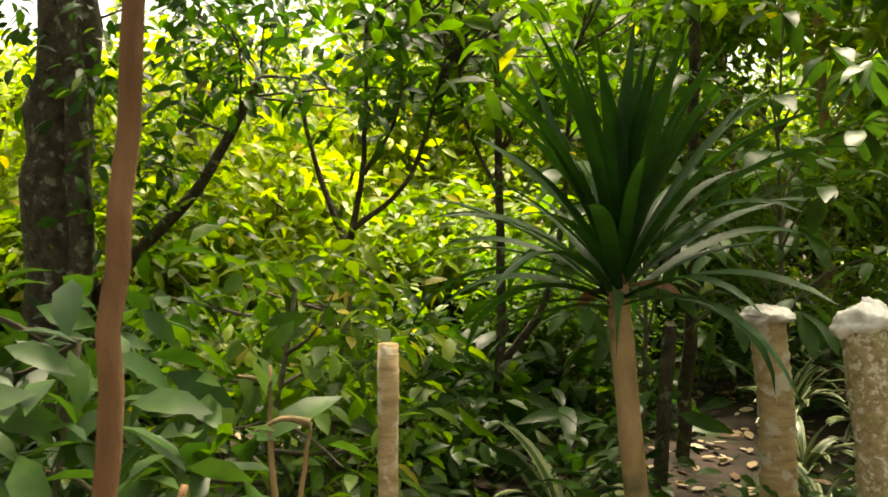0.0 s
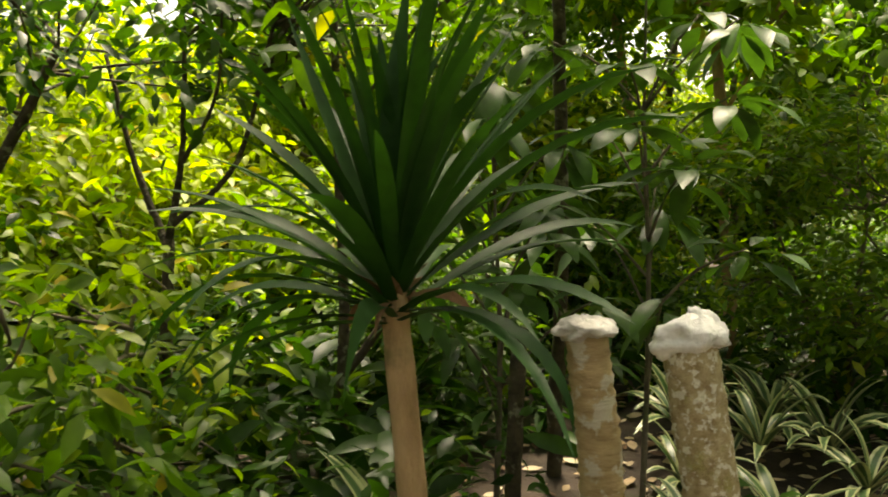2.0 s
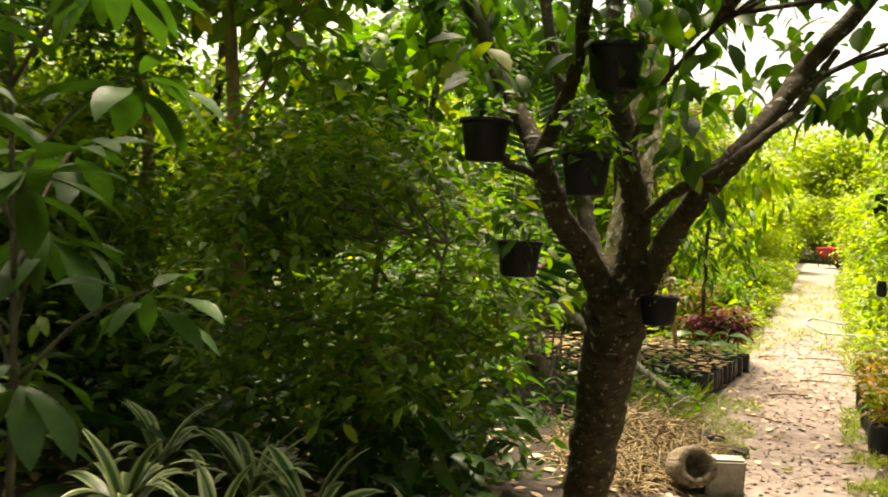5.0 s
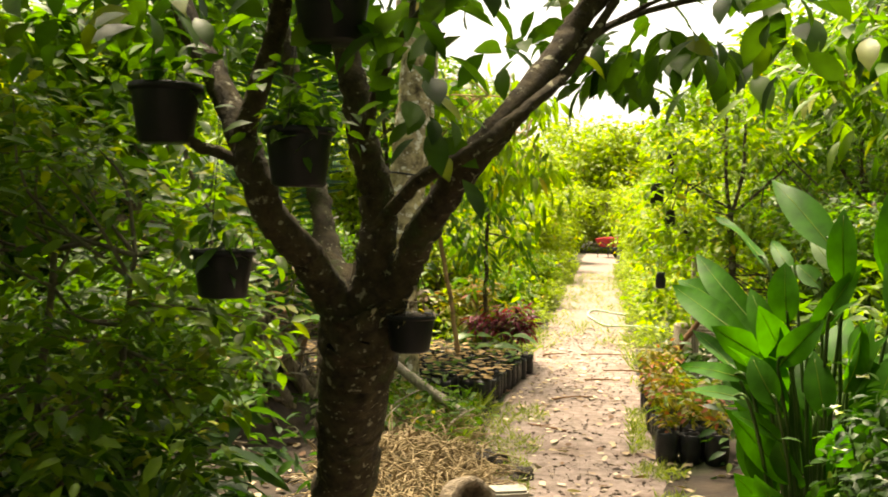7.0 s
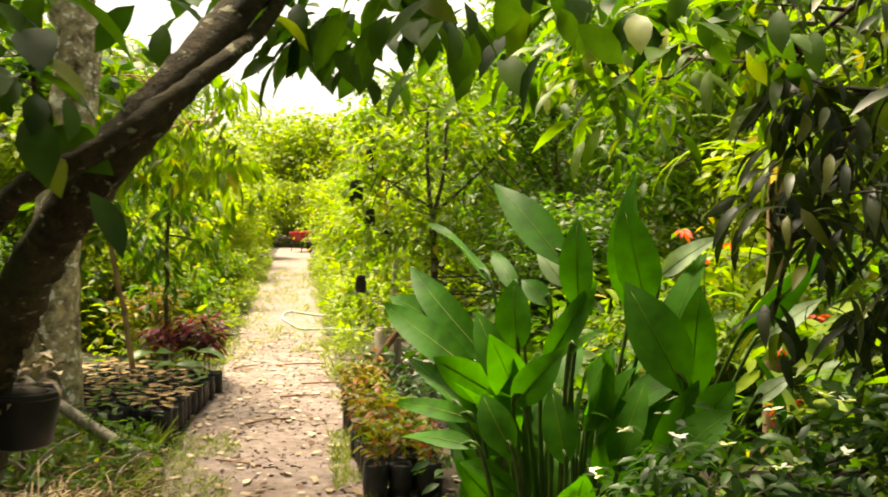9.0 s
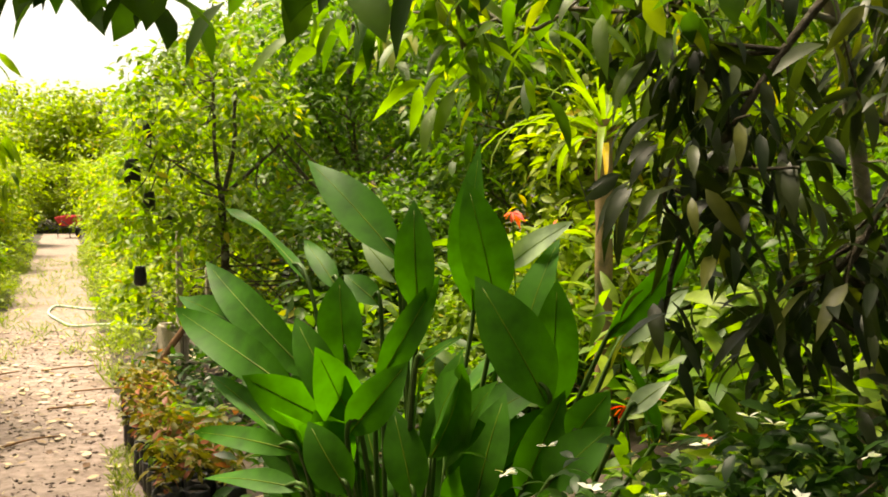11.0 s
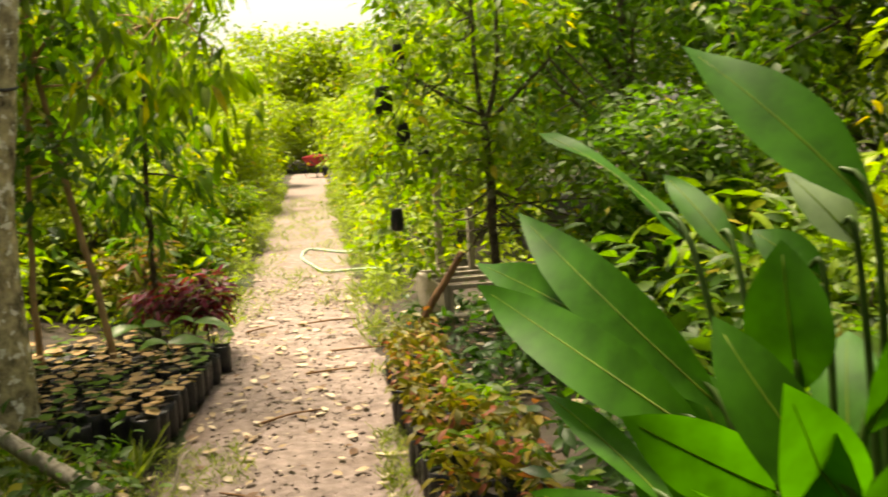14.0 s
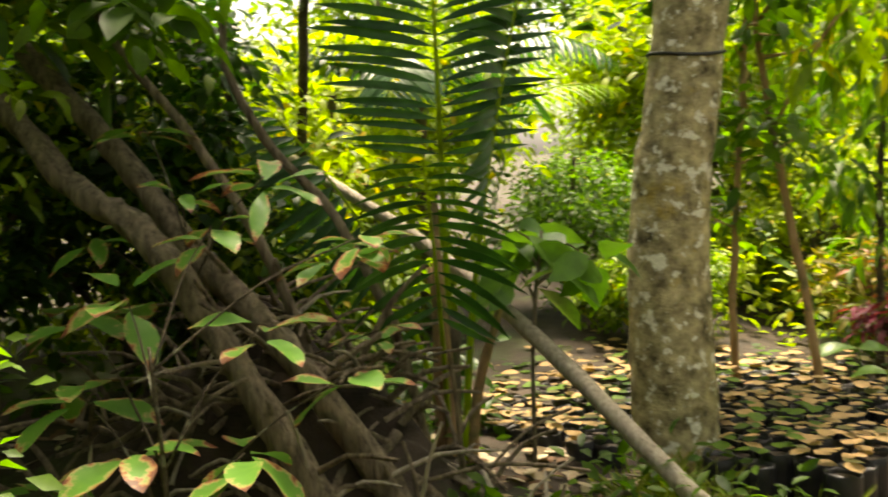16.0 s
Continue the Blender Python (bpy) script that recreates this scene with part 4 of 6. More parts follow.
def hanging_pot(at, r, h, hang, seed, plant_mat, leafy=26, size=0.07, tilt=0.0):
    """A black nursery pot with a rolled rim, hung by wires from a limb at height hang."""
    rng = np.random.default_rng(seed)
    t = thing("hanging_pot", at, "black plastic nursery pot hung by wire from the tree", "plant pot", "hanging pots")
    b = r * 0.76
    part("pot", lathe([(b * 0.9, 0), (b, 0.006), (r * 0.95, h * 0.86), (r * 0.955, h * 0.88), (r * 1.03, h * 0.885), (r * 1.05, h * 0.93), (r * 1.04, h), (r * 0.99, h), (r * 0.95, h * 0.94), (r * 0.9, h * 0.85)]), M["pot_black"], t)
    part("soil", moved(lathe([(r * 0.9, 0), (r * 0.93, 0.012), (r * 0.5, 0.022), (0.004, 0.024)], 16), (0, 0, h * 0.82)), M["soil"], t)
    for k in range(3):
        a = k * 2.094 + 0.5
        wb = Build()
        tube(wb, np.array([(math.cos(a) * r, math.sin(a) * r, h * 0.95), (math.cos(a) * r * 0.3, math.sin(a) * r * 0.3, h + (hang - h) * 0.6), (0, 0, hang)]), 0.0018, 0.0018, 5)
        part("hanger_wire", wb, M["wire"], t)
    fb = Build()
    pts = np.stack([rng.normal(0, r * 0.5, leafy), rng.normal(0, r * 0.5, leafy), h * 0.9 + abs(rng.normal(0, 0.07, leafy))], 1)
    foliage(fb, rng, pts, MED, size, 5, 0.05, 0.1)
    part("foliage", fb, plant_mat, t)
    return t


hanging_pot((-1.18, 5.8, 1.795), 0.1, 0.165, 0.6, 81, M["leaf_mid"], 14)
hanging_pot((-0.748, 5.68, 1.672), 0.092, 0.155, 0.5, 82, M["leaf_mid"], 30)
hanging_pot((-0.65, 5.64, 2.04), 0.104, 0.165, 0.5, 83, M["leaf_dark"], 16)
hanging_pot((-1.08, 5.98, 1.345), 0.094, 0.145, 0.75, 84, M["leaf_broad"], 10, 0.09)
hanging_pot((-0.555, 6.24, 1.165), 0.082, 0.12, 0.35, 85, M["leaf_dry"], 22, 0.035)

# ---- cut block, stub and straw by its foot ----
bt = thing("cut_log", (-0.66, 8.12, 0.1), "short cut hollow log block, weathered", "log")
bt.matrix_world = pose(-0.66, 8.12, 0.115, 72, 0, 25)
b = Build()
prof = []
seg = 18
lr = np.random.default_rng(91)
rough = 1 + lr.normal(0, 0.06, seg)
for ri, (rr, zz) in enumerate([(0.1, 0.0), (0.125, 0.02), (0.12, 0.2), (0.115, 0.25), (0.07, 0.25), (0.06, 0.12)]):
    prof += [(rr * rough[j] * math.cos(2 * math.pi * j / seg), rr * rough[j] * math.sin(2 * math.pi * j / seg), zz) for j in range(seg)]
b.add(prof, [(i * seg + j, i * seg + (j + 1) % seg, (i + 1) * seg + (j + 1) % seg, (i + 1) * seg + j) for i in range(5) for j in range(seg)] + [tuple(5 * seg + j for j in range(seg))])
part("log", b, M["wood_rot"], bt)
bb = thing("concrete_block", (-0.42, 8.05, 0.0), "mossy grey concrete slab standing by the path", "block", rz=20)
bm = bmesh.new()
bmesh.ops.create_cube(bm, size=1, matrix=pose(0, 0, 0.11, 8, 0, 0) @ Matrix.Diagonal((0.22, 0.1, 0.24, 1)))
bmesh.ops.bevel(bm, geom=bm.edges[:], offset=0.012, segments=2, affect="EDGES")
me = bpy.data.meshes.new("slab")
bm.to_mesh(me)
me.materials.append(M["block"])
part("slab", me, None, bb)


def stuff(name, build, mat, label, category):
    return tagged(part(name, build, mat), label, category, kind="stuff")


def straw_pile(x, y, rx, ry, count, seed, h=0.22, mat="straw", size=0.3):
    rng = np.random.default_rng(seed)
    b = Build()
    for i in range(count):
        a, r = rng.uniform(0, 6.283), math.sqrt(rng.uniform())
        px, py = x + math.cos(a) * r * rx, y + math.sin(a) * r * ry
        z = ground_z(px, py) + h * (1 - r) * rng.uniform(0.2, 1)
        d = rng.normal(0, 1, 3) * (1, 1, 0.35)
        d *= size * rng.uniform(0.4, 1) / np.linalg.norm(d)
        tube(b, smooth_line([(px, py, z + 0.01), (px + d[0] * 0.5, py + d[1] * 0.5, z + 0.05 + d[2] * 0.5), (px + d[0], py + d[1], max(z + d[2], ground_z(px, py) + 0.01))], 2), 0.006, 0.003, 3, cap=False)
    return b


stuff("straw", straw_pile(-1.05, 8.7, 0.5, 0.95, 1300, 95, 0.3), M["straw"], "dry tangled straw and fern stalks on the ground", "straw")
stuff("straw", straw_pile(-1.25, 9.9, 0.4, 0.5, 380, 96, 0.16), M["straw"], "dry tangled straw at the edge of the bed", "straw")

def heap_z(x, y):
    return 0.72 * math.exp(-(((x + 2.7) / 0.7) ** 2 + ((y - 9.8) / 0.5) ** 2))


def debris(seed, k, x, y, rx, ry, r, size, mat, label):
    """Sticks and rotten stalks lying over the heap."""
    rng = np.random.default_rng(seed)
    b = Build()
    for i in range(k):
        px, py = x + rng.normal(0, rx), y + rng.normal(0, ry)
        z = ground_z(px, py) + heap_z(px, py) + 0.02
        d = rng.normal(0, 1, 3) * (1, 1, 0.5)
        d *= size * rng.uniform(0.4, 1.2) / np.linalg.norm(d)
        tube(b, smooth_line([(px, py, z), (px + d[0] / 2, py + d[1] / 2, z + 0.05 + abs(d[2]) / 2), (px + d[0], py + d[1], z + abs(d[2]))], 2), r * rng.uniform(0.5, 1.4), r * 0.5, 5, 0.1, rng, cap=False)
    return stuff("debris", b, M[mat], label, "debris")


debris(97, 170, -2.65, 9.7, 0.5, 0.4, 0.013, 0.5, "wood_rot", "rotten stalks and roots lying over the heap")
def rotten_chunk(x, y, r, seed):
    """A torn lump of rotten wood lying on the ground."""
    bm = bmesh.new()
    bmesh.ops.create_icosphere(bm, subdivisions=3, radius=1)
    for v in bm.verts:
        q = v.co.copy()
        v.co = Vector((q.x * r * 1.5, q.y * r, q.z * r * 0.6)) * (1 + 0.45 * noise.noise(q * 1.7 + Vector((seed, 0, 0))) + 0.2 * noise.noise(q * 5))
    me = bpy.data.meshes.new("chunk")
    bm.to_mesh(me)
    bm.free()
    me.materials.append(M["wood_char"])
    t = thing("rotten_wood_chunk", (x, y, ground_z(x, y) + r * 0.3), "dark rotten lump of wood beside the path", "wood", "rotten chunks", rz=seed * 47.0)
    part("chunk", me, None, t)


for x, y, r, seed in ((-0.66, 9.3, 0.1, 1), (-0.42, 9.05, 0.075, 2), (-0.56, 9.12, 0.05, 3), (-0.8, 9.45, 0.06, 4)):
    rotten_chunk(x, y, r, seed)
debris(98, 60, -2.0, 9.7, 0.5, 0.5, 0.009, 0.4, "wood_old", "dry sticks scattered beside the heap")

# ---- lichen-covered trunk with a band ----
lt = thing("palm_tree", (-1.7, 11.42, 0), "stout grey palm trunk blotched with lichen, wire tied round", "tree")
zz = np.linspace(-0.1, 6.0, 70)
ln = np.stack([0.02 - 0.06 * np.sin(zz * 1.6) * (zz < 3) + 0.03 * zz * (zz > 1.5) * 0.4, -0.05 + 0.07 * zz, zz], 1)
tw = Build()
trng = np.random.default_rng(101)
tube(tw, ln, 0.19, 0.14, 20, 0.02, trng, knots=1 + 0.05 * np.sin(zz * 2.3) + trng.normal(0, 0.012, 70))
part("trunk", tw, M["bark_lichen"], lt)
bd = Build()
a = np.linspace(0, 2 * math.pi, 24)
ci = np.argmin(abs(zz - 1.94))
tube(bd, np.stack([ln[ci, 0] + 0.17 * np.cos(a), ln[ci, 1] + 0.17 * np.sin(a), 1.94 + 0.012 * np.sin(a * 2)], 1), 0.008, 0.008, 6)
part("wire_band", bd, M["wire"], lt)
LICHEN_TOP = ln[-1]


def pinnate(length, lift, turn, droop, pairs=24, leaflet=0.4, width=0.032, hang=0.5, seed=0, bare=0.2):
    """A feather palm frond from the origin: rib and two rows of leaflets."""
    rng = np.random.default_rng(seed)
    rib, lf = Build(), Build()
    pts, a, p = [], radians(lift), np.zeros(3)
    n = pairs + 6
    dirs = []
    for i in range(n + 1):
        pts.append(p.copy())
        d = np.array((math.cos(a) * math.cos(turn), math.cos(a) * math.sin(turn), math.sin(a)))
        dirs.append(d)
        p = p + d * length / n
        a -= radians(droop) / n
    tube(rib, np.array(pts), 0.012 * length ** 0.5, 0.003, 6)
    side = np.array((-math.sin(turn), math.cos(turn), 0.0))
    sh = leaf_shape(4, width / leaflet, 0.4, 0.25, 0.35)
    for i in range(int(n * bare), n):
        s = (i / n - bare) / (1 - bare)
        le = leaflet * (0.55 + 0.6 * math.sin(math.pi * min(1, s * 0.9 + 0.12))) * rng.uniform(0.9, 1.08)
        for sg in (-1, 1):
            w = side * sg * 0.85 + dirs[i] * 0.55 + np.array((0, 0, -hang * (1.7 - 1.3 * s) * rng.uniform(0.8, 1.1)))
            lay_leaves(lf, sh, [pts[i]], [w], le, rng, 0.12, up=np.cross(dirs[i], side) if abs(dirs[i][2]) < 0.9 else (math.cos(turn), math.sin(turn), 0.3))
    return rib, lf


def palm(name, at, label, fronds, mat, stem=None, bare=0.15):
    t = thing(name, at, label, "palm")
    if stem:
        sb = Build()
        tube(sb, smooth_line(stem[0], 6), stem[1], stem[2], 10, 0.05, np.random.default_rng(3))
        part("stem", sb, M["bark_grey"], t)
    for i, (foot, length, lift, turn, droop, pairs, leaflet, hang) in enumerate(fronds):
        rib, lf = pinnate(length, lift, radians(turn), droop, pairs, leaflet, 0.042, hang, i, bare)
        fr = part("frond", moved(lf, foot), mat, t)
        part("rib", moved(rib, foot), M["leaf_yellow"], fr, "yellow-green rib")
    return t


# unseen crown added on the lichen trunk to shade the near path and bed
for i in range(6):
    rib, lf = pinnate(2.9, 62 - 24 * (i % 3), i * 2.4, 70, 34, 0.62, 0.06, 0.4, 400 + i, 0.12)
    fr = part("frond", moved(lf, LICHEN_TOP), M["leaf_palm"], lt)
    part("rib", moved(rib, LICHEN_TOP), M["leaf_mid"], fr, "green rib")
palm("palm_seedling", (-2.46, 10.68, 0.1), "young feather palm with upright dark green fronds", [
    ((0, 0, 0.0), 2.9, 89, -55, 3, 52, 0.5, 0.25), ((0.05, 0.0, 0.0), 2.5, 87, 20, 14, 44, 0.42, 0.5), ((-0.03, 0, 0.0), 1.9, 86, 215, 40, 30, 0.4, 0.7), ((0, -0.03, 0), 1.6, 84, 300, 36, 22, 0.36, 0.6)], M["leaf_palm"],
     stem=([(0, 0, -0.1), (0.0, 0.0, 0.3), (0.02, 0, 0.75)], 0.05, 0.03), bare=0.5)
young_palm = [o for o in bpy.data.objects if o.name.startswith("palm_seedling")][0]
for i, (dx, dy, h, tilt) in enumerate(((-0.05, -0.03, 1.25, 0.03), (0.03, -0.05, 1.1, -0.04), (0.06, 0.02, 0.8, 0.2), (-0.02, 0.04, 0.95, -0.1))):
    b = Build()
    tube(b, smooth_line([(dx, dy, -0.1), (dx + tilt * 0.3, dy, h * 0.5), (dx + tilt, dy, h)], 5), 0.032, 0.014, 9, 0.08, np.random.default_rng(420 + i))
    part("leaf_stalk", b, M["bark_tan"], young_palm, "brown old leaf stalk")
palm("palm_tree", (-4.6, 13.6, 0.1), "feather palm with arching fronds among the shrubs", [((0, 0, 1.2), 2.0, 70 - 10 * (i % 3), i * 51, 75, 22, 0.4, 0.4) for i in range(7)], M["leaf_light"], stem=([(0, 0, -0.1), (0, 0, 0.6), (0, 0, 1.25)], 0.07, 0.06))
palm("palm_tree", (-4.0, 12.7, 0.1), "feather palm with arching fronds above the bed", [((0, 0, 1.9), 1.5, 45 - 12 * (i % 3), i * 72 + 10, 85, 22, 0.34, 0.4) for i in range(5)], M["leaf_palm"], stem=([(-0.1, 0.1, -0.1), (-0.1, 0.1, 1.0), (0, 0, 1.95)], 0.05, 0.04))

# ---- leaning pole, dead fronds and the brown-edged shrub ----
pole = thing("fallen_pole", (-1.1, 10.4, 0.1), "pale bare pole leaning across the bed", "log")
b = Build()
tube(b, smooth_line([(0.13, -0.05, 0.0), (-0.3, 0.16, 0.22), (-1.08, 0.47, 0.67), (-1.8, 0.6, 1.08), (-2.75, 0.75, 1.5)], 8), 0.042, 0.03, 12, 0.05, np.random.default_rng(8))
part("pole", b, M["wood_old"], pole)
DEAD = [
    [(-1.95, 9.5, 0.15), (-2.3, 9.42, 0.7), (-2.76, 9.36, 1.29), (-3.16, 9.35, 1.49), (-3.57, 9.35, 1.81), (-4.05, 9.3, 2.13)],
    [(-1.85, 9.75, 0.1), (-2.05, 9.68, 0.45), (-2.39, 9.58, 0.92), (-2.82, 9.56, 1.27), (-3.21, 9.57, 1.63), (-3.69, 9.54, 2.04)],
    [(-2.4, 9.9, 0.3), (-2.6, 9.8, 1.1), (-2.87, 9.69, 1.62), (-3.15, 9.65, 1.93), (-3.43, 9.61, 2.3)],
    [(-2.35, 10.4, 0.1), (-2.45, 10.3, 0.8), (-2.65, 10.18, 1.32), (-2.86, 10.06, 1.61), (-3.01, 9.99, 1.94), (-3.02, 10.01, 2.2)],
    [(-2.19, 9.93, 0.55), (-2.22, 9.76, 0.42), (-2.29, 9.58, 0.3), (-2.3, 9.4, 0.12)],
    [(-3.3, 9.4, 0.2), (-2.9, 9.3, 0.22), (-2.4, 9.3, 0.17)],
    [(-2.9, 9.0, 0.2), (-2.5, 9.1, 0.2), (-2.0, 9.3, 0.14)],
]
for i, ln in enumerate(DEAD):
    foot = ln[0]
    t = thing("dead_branch", foot, "dead grey-brown branch leaning in the heap", "branch", "dead branches")
    b = Build()
    tube(b, smooth_line(np.array(ln) - np.array(foot), 7), 0.052 if i < 2 else 0.022, 0.044 if i < 2 else 0.015, 12, 0.13, np.random.default_rng(110 + i))
    part("branch", b, M["wood_rot"], t)
    sb, mid = Build(), np.array(ln[1]) - np.array(foot)
    tube(sb, np.array([mid, mid + (0.03, -0.04, 0.06), mid + (0.05, -0.07, 0.1)]), 0.014, 0.007, 6, 0.1, np.random.default_rng(i))
    part("broken_stub", sb, M["wood_rot"], t)
mound = grid_sheet(np.linspace(-4.1, -1.4, 76), np.linspace(8.7, 10.9, 64), lambda x, y: ground_z(x, y) - 0.03 + heap_z(x, y) * (1 + 0.5 * noise.noise(Vector((x * 4, y * 4, 0)))) + 0.06 * noise.noise(Vector((x * 9, y * 9, 2))))
tagged(part("soil_mound", mound, M["soil"]), "heap of rotten roots and dark soil", "mound", kind="structure")


def brown_edge_mat():
    """Green blades scorched brown along the rim and at the tip."""
    m, n, l, b = nodes_of("leaf_brown_edge")
    uv = n.new("ShaderNodeUVMap")
    sp = n.new("ShaderNodeSeparateXYZ")
    l.new(uv.outputs[0], sp.inputs[0])

    def calc(op, a, c):
        q = n.new("ShaderNodeMath")
        q.operation = op
        for sock, v in zip(q.inputs, (a, c)):
            if isinstance(v, float):
                sock.default_value = v
            else:
                l.new(v, sock)
        return q.outputs[0]

    side = calc("MULTIPLY", calc("ABSOLUTE", calc("SUBTRACT", sp.outputs[0], 0.5), 0.0), 0.7)
    tip = calc("MULTIPLY", calc("POWER", sp.outputs[1], 3.0), 0.55)
    nz = noise_node(n, l, 26, 4)
    oi = n.new("ShaderNodeObjectInfo")
    fac = calc("ADD", calc("ADD", calc("MAXIMUM", side, tip), calc("MULTIPLY", nz.outputs[0], 0.9)), calc("MULTIPLY", oi.outputs["Random"], 0.22))
    r = ramp(n, [(0.0, (0.05, 0.17, 0.025)), (0.8, (0.11, 0.26, 0.035)), (0.88, (0.36, 0.33, 0.12)), (0.95, (0.34, 0.13, 0.05)), (1.0, (0.16, 0.06, 0.03))])
    l.new(fac, r.inputs[0])
    l.new(r.outputs[0], b.inputs["Base Color"])
    b.inputs["Roughness"].default_value = 0.45
    b.inputs["Specular IOR Level"].default_value = 0.25
    tr = n.new("ShaderNodeBsdfTranslucent")
    l.new(r.outputs[0], tr.inputs["Color"])
    ms = n.new("ShaderNodeMixShader")
    ms.inputs[0].default_value = 0.35
    l.new(b.outputs[0], ms.inputs[1])
    l.new(tr.outputs[0], ms.inputs[2])
    l.new(ms.outputs[0], n["Material Output"].inputs["Surface"])
    return m


M["leaf_brown_edge"] = brown_edge_mat()
whorl_shrub((-2.3, 8.95, 0.1), "straggling shrub with brown-edged blotched leaves", [
    (-0.1, 0.0, 0.62, 6, 0.22, 0.3), (0.2, 0.15, 0.62, 6, 0.22, 0.35), (-0.5, 0.1, 0.75, 6, 0.23, 0.3), (-0.35, 0.2, 1.05, 6, 0.22, 0.3), (0.1, 0.35, 0.95, 5, 0.2, 0.2), (0.35, 0.45, 0.8, 5, 0.2, 0.3),
    (-0.75, 0.3, 0.95, 6, 0.23, 0.3), (-0.15, 0.4, 1.25, 6, 0.17, 0.25), (0.3, 0.6, 1.2, 6, 0.17, 0.2), (-0.6, 0.0, 0.45, 6, 0.18, 0.3), (0.15, -0.05, 0.4, 5, 0.2, 0.3), (-0.3, -0.1, 0.35, 6, 0.22, 0.3)], M["leaf_brown_edge"], M["bark_dark"], 121, 0.5, 0.06, 0.006)
whorl_shrub((-2.7, 9.45, 0.1), "straggling shrub with long brown-edged leaves", [
    (0.3, 0.1, 1.4, 6, 0.24, 0.1), (0.0, 0.0, 1.35, 5, 0.2, 0.15), (0.5, 0.2, 1.15, 5, 0.23, 0.2), (-0.3, 0.1, 1.6, 6, 0.2, 0.2), (0.55, 0.35, 0.85, 5, 0.17, 0.2), (-0.5, 0.0, 1.2, 6, 0.2, 0.3)], M["leaf_brown_edge"], M["bark_dark"], 126, 0.3, 0.06, 0.006)
tree("shrub", (-2.15, 10.85, 0.1), "low shrub with broad glossy green leaves", [([(0, 0, -0.05), (0.0, 0.02, 0.6), (0.05, 0.05, 1.1)], 0.012, 0.006)], [(0.1, 0.1, 1.0, 0.35, 0.3, 0.16)], OVAL, M["leaf_broad"], M["bark_grey"], 122, 9, 0.24, 4, 6, 0.1, 0.2, "shrub")
tree("shrub", (-4.35, 10.4, 0.1), "dense dark shrub behind the heap of branches", [([(0, 0, -0.1), (0.1, -0.05, 0.9), (0.2, -0.1, 2.0)], 0.03, 0.015), ([(0.05, 0, 0.5), (-0.3, -0.3, 1.2), (-0.4, -0.5, 1.9)], 0.02, 0.01), ([(0.05, 0, 0.5), (0.5, 0.2, 1.1), (0.7, 0.2, 1.7)], 0.02, 0.01)],
     [(0.1, 0, 1.9, 0.8, 0.7, 0.6), (-0.3, -0.5, 1.4, 0.7, 0.6, 0.7), (0.5, 0.2, 1.1, 0.6, 0.5, 0.6)], MED, M["leaf_dark"], M["bark_dark"], 127, 620, 0.12, 8, 60, category="shrub")
tree("tree", (-5.0, 9.3, 0.1), "leafy tree above the heap of branches", [([(0, 0, -0.1), (0.1, -0.1, 1.5), (0.4, -0.3, 3.0)], 0.05, 0.03), ([(0.2, -0.1, 1.9), (1.0, 0.2, 2.2), (2.0, 0.3, 2.25)], 0.02, 0.01)], [(1.9, 0.2, 2.2, 0.6, 0.5, 0.2), (1.3, 0.2, 2.6, 0.9, 0.7, 0.35)], OVAL, M["leaf_mid"], M["bark_dark"], 123, 130, 0.19, 5, 20)
# added shade caster: its crown hangs out of view, sunward of the heap
tree("tree", (-3.9, 11.3, 0.1), "leafy tree with an unseen crown added to shade the heap", [([(0, 0, -0.1), (0.05, 0, 1.4), (0.2, 0.0, 2.6), (0.4, 0.0, 3.3)], 0.035, 0.025)], [(0.95, -0.6, 3.05, 1.3, 1.0, 0.35)], OVAL, M["leaf_mid"], M["bark_dark"], 125, 210, 0.17, 6, 20)
tree("tree", (-2.0, 12.3, 0.1), "tree with small round dark leaves in strings", [([(0, 0, -0.1), (0.0, 0, 1.5), (-0.1, -0.1, 3.0)], 0.025, 0.02)], [(-0.3, -0.3, 2.15, 0.35, 0.3, 0.2), (0.0, -0.2, 2.65, 0.8, 0.6, 0.3)], ROUND, M["leaf_dark"], M["bark_dark"], 124, 60, 0.12, 5, 20)
# slim stems with hanging leaves behind the trunk
tree("tree", (-1.32, 12.6, 0.0), "slim tree with drooping lance-shaped leaves", [([(0, 0, -0.05), (-0.1, 0.0, 0.65), (-0.3, 0.1, 1.6), (-0.42, 0.2, 2.4), (-0.4, 0.3, 3.2)], 0.028, 0.018), ([(-0.3, 0.1, 1.6), (0.1, 0.0, 2.2), (0.5, 0, 2.4), (0.75, 0, 2.2)], 0.012, 0.006), ([(-0.4, 0.2, 2.2), (0.1, -0.1, 2.7), (0.5, -0.1, 2.7)], 0.012, 0.006)],
     [(0.3, 0.0, 2.2, 0.55, 0.5, 0.3), (0.1, 0, 2.7, 0.9, 0.8, 0.35), (0.75, 0.1, 1.95, 0.25, 0.3, 0.25)], LANCE, M["leaf_light"], M["bark_tan"], 131, 80, 0.19, 6, 46, 0.12, 1.0, tilt=0.35)
tree("sapling", (-1.78, 12.55, 0.0), "slim sapling with a pale stem", [([(0, 0, -0.05), (-0.03, 0.0, 0.6), (0.0, 0.1, 1.6), (0.05, 0.2, 2.8)], 0.026, 0.016)], [(0, 0.1, 2.6, 0.6, 0.6, 0.6), (0, 0.1, 1.5, 0.4, 0.4, 0.4)], MED, M["leaf_mid"], M["bark_tan"], 132, 120, 0.14, 6, 24)
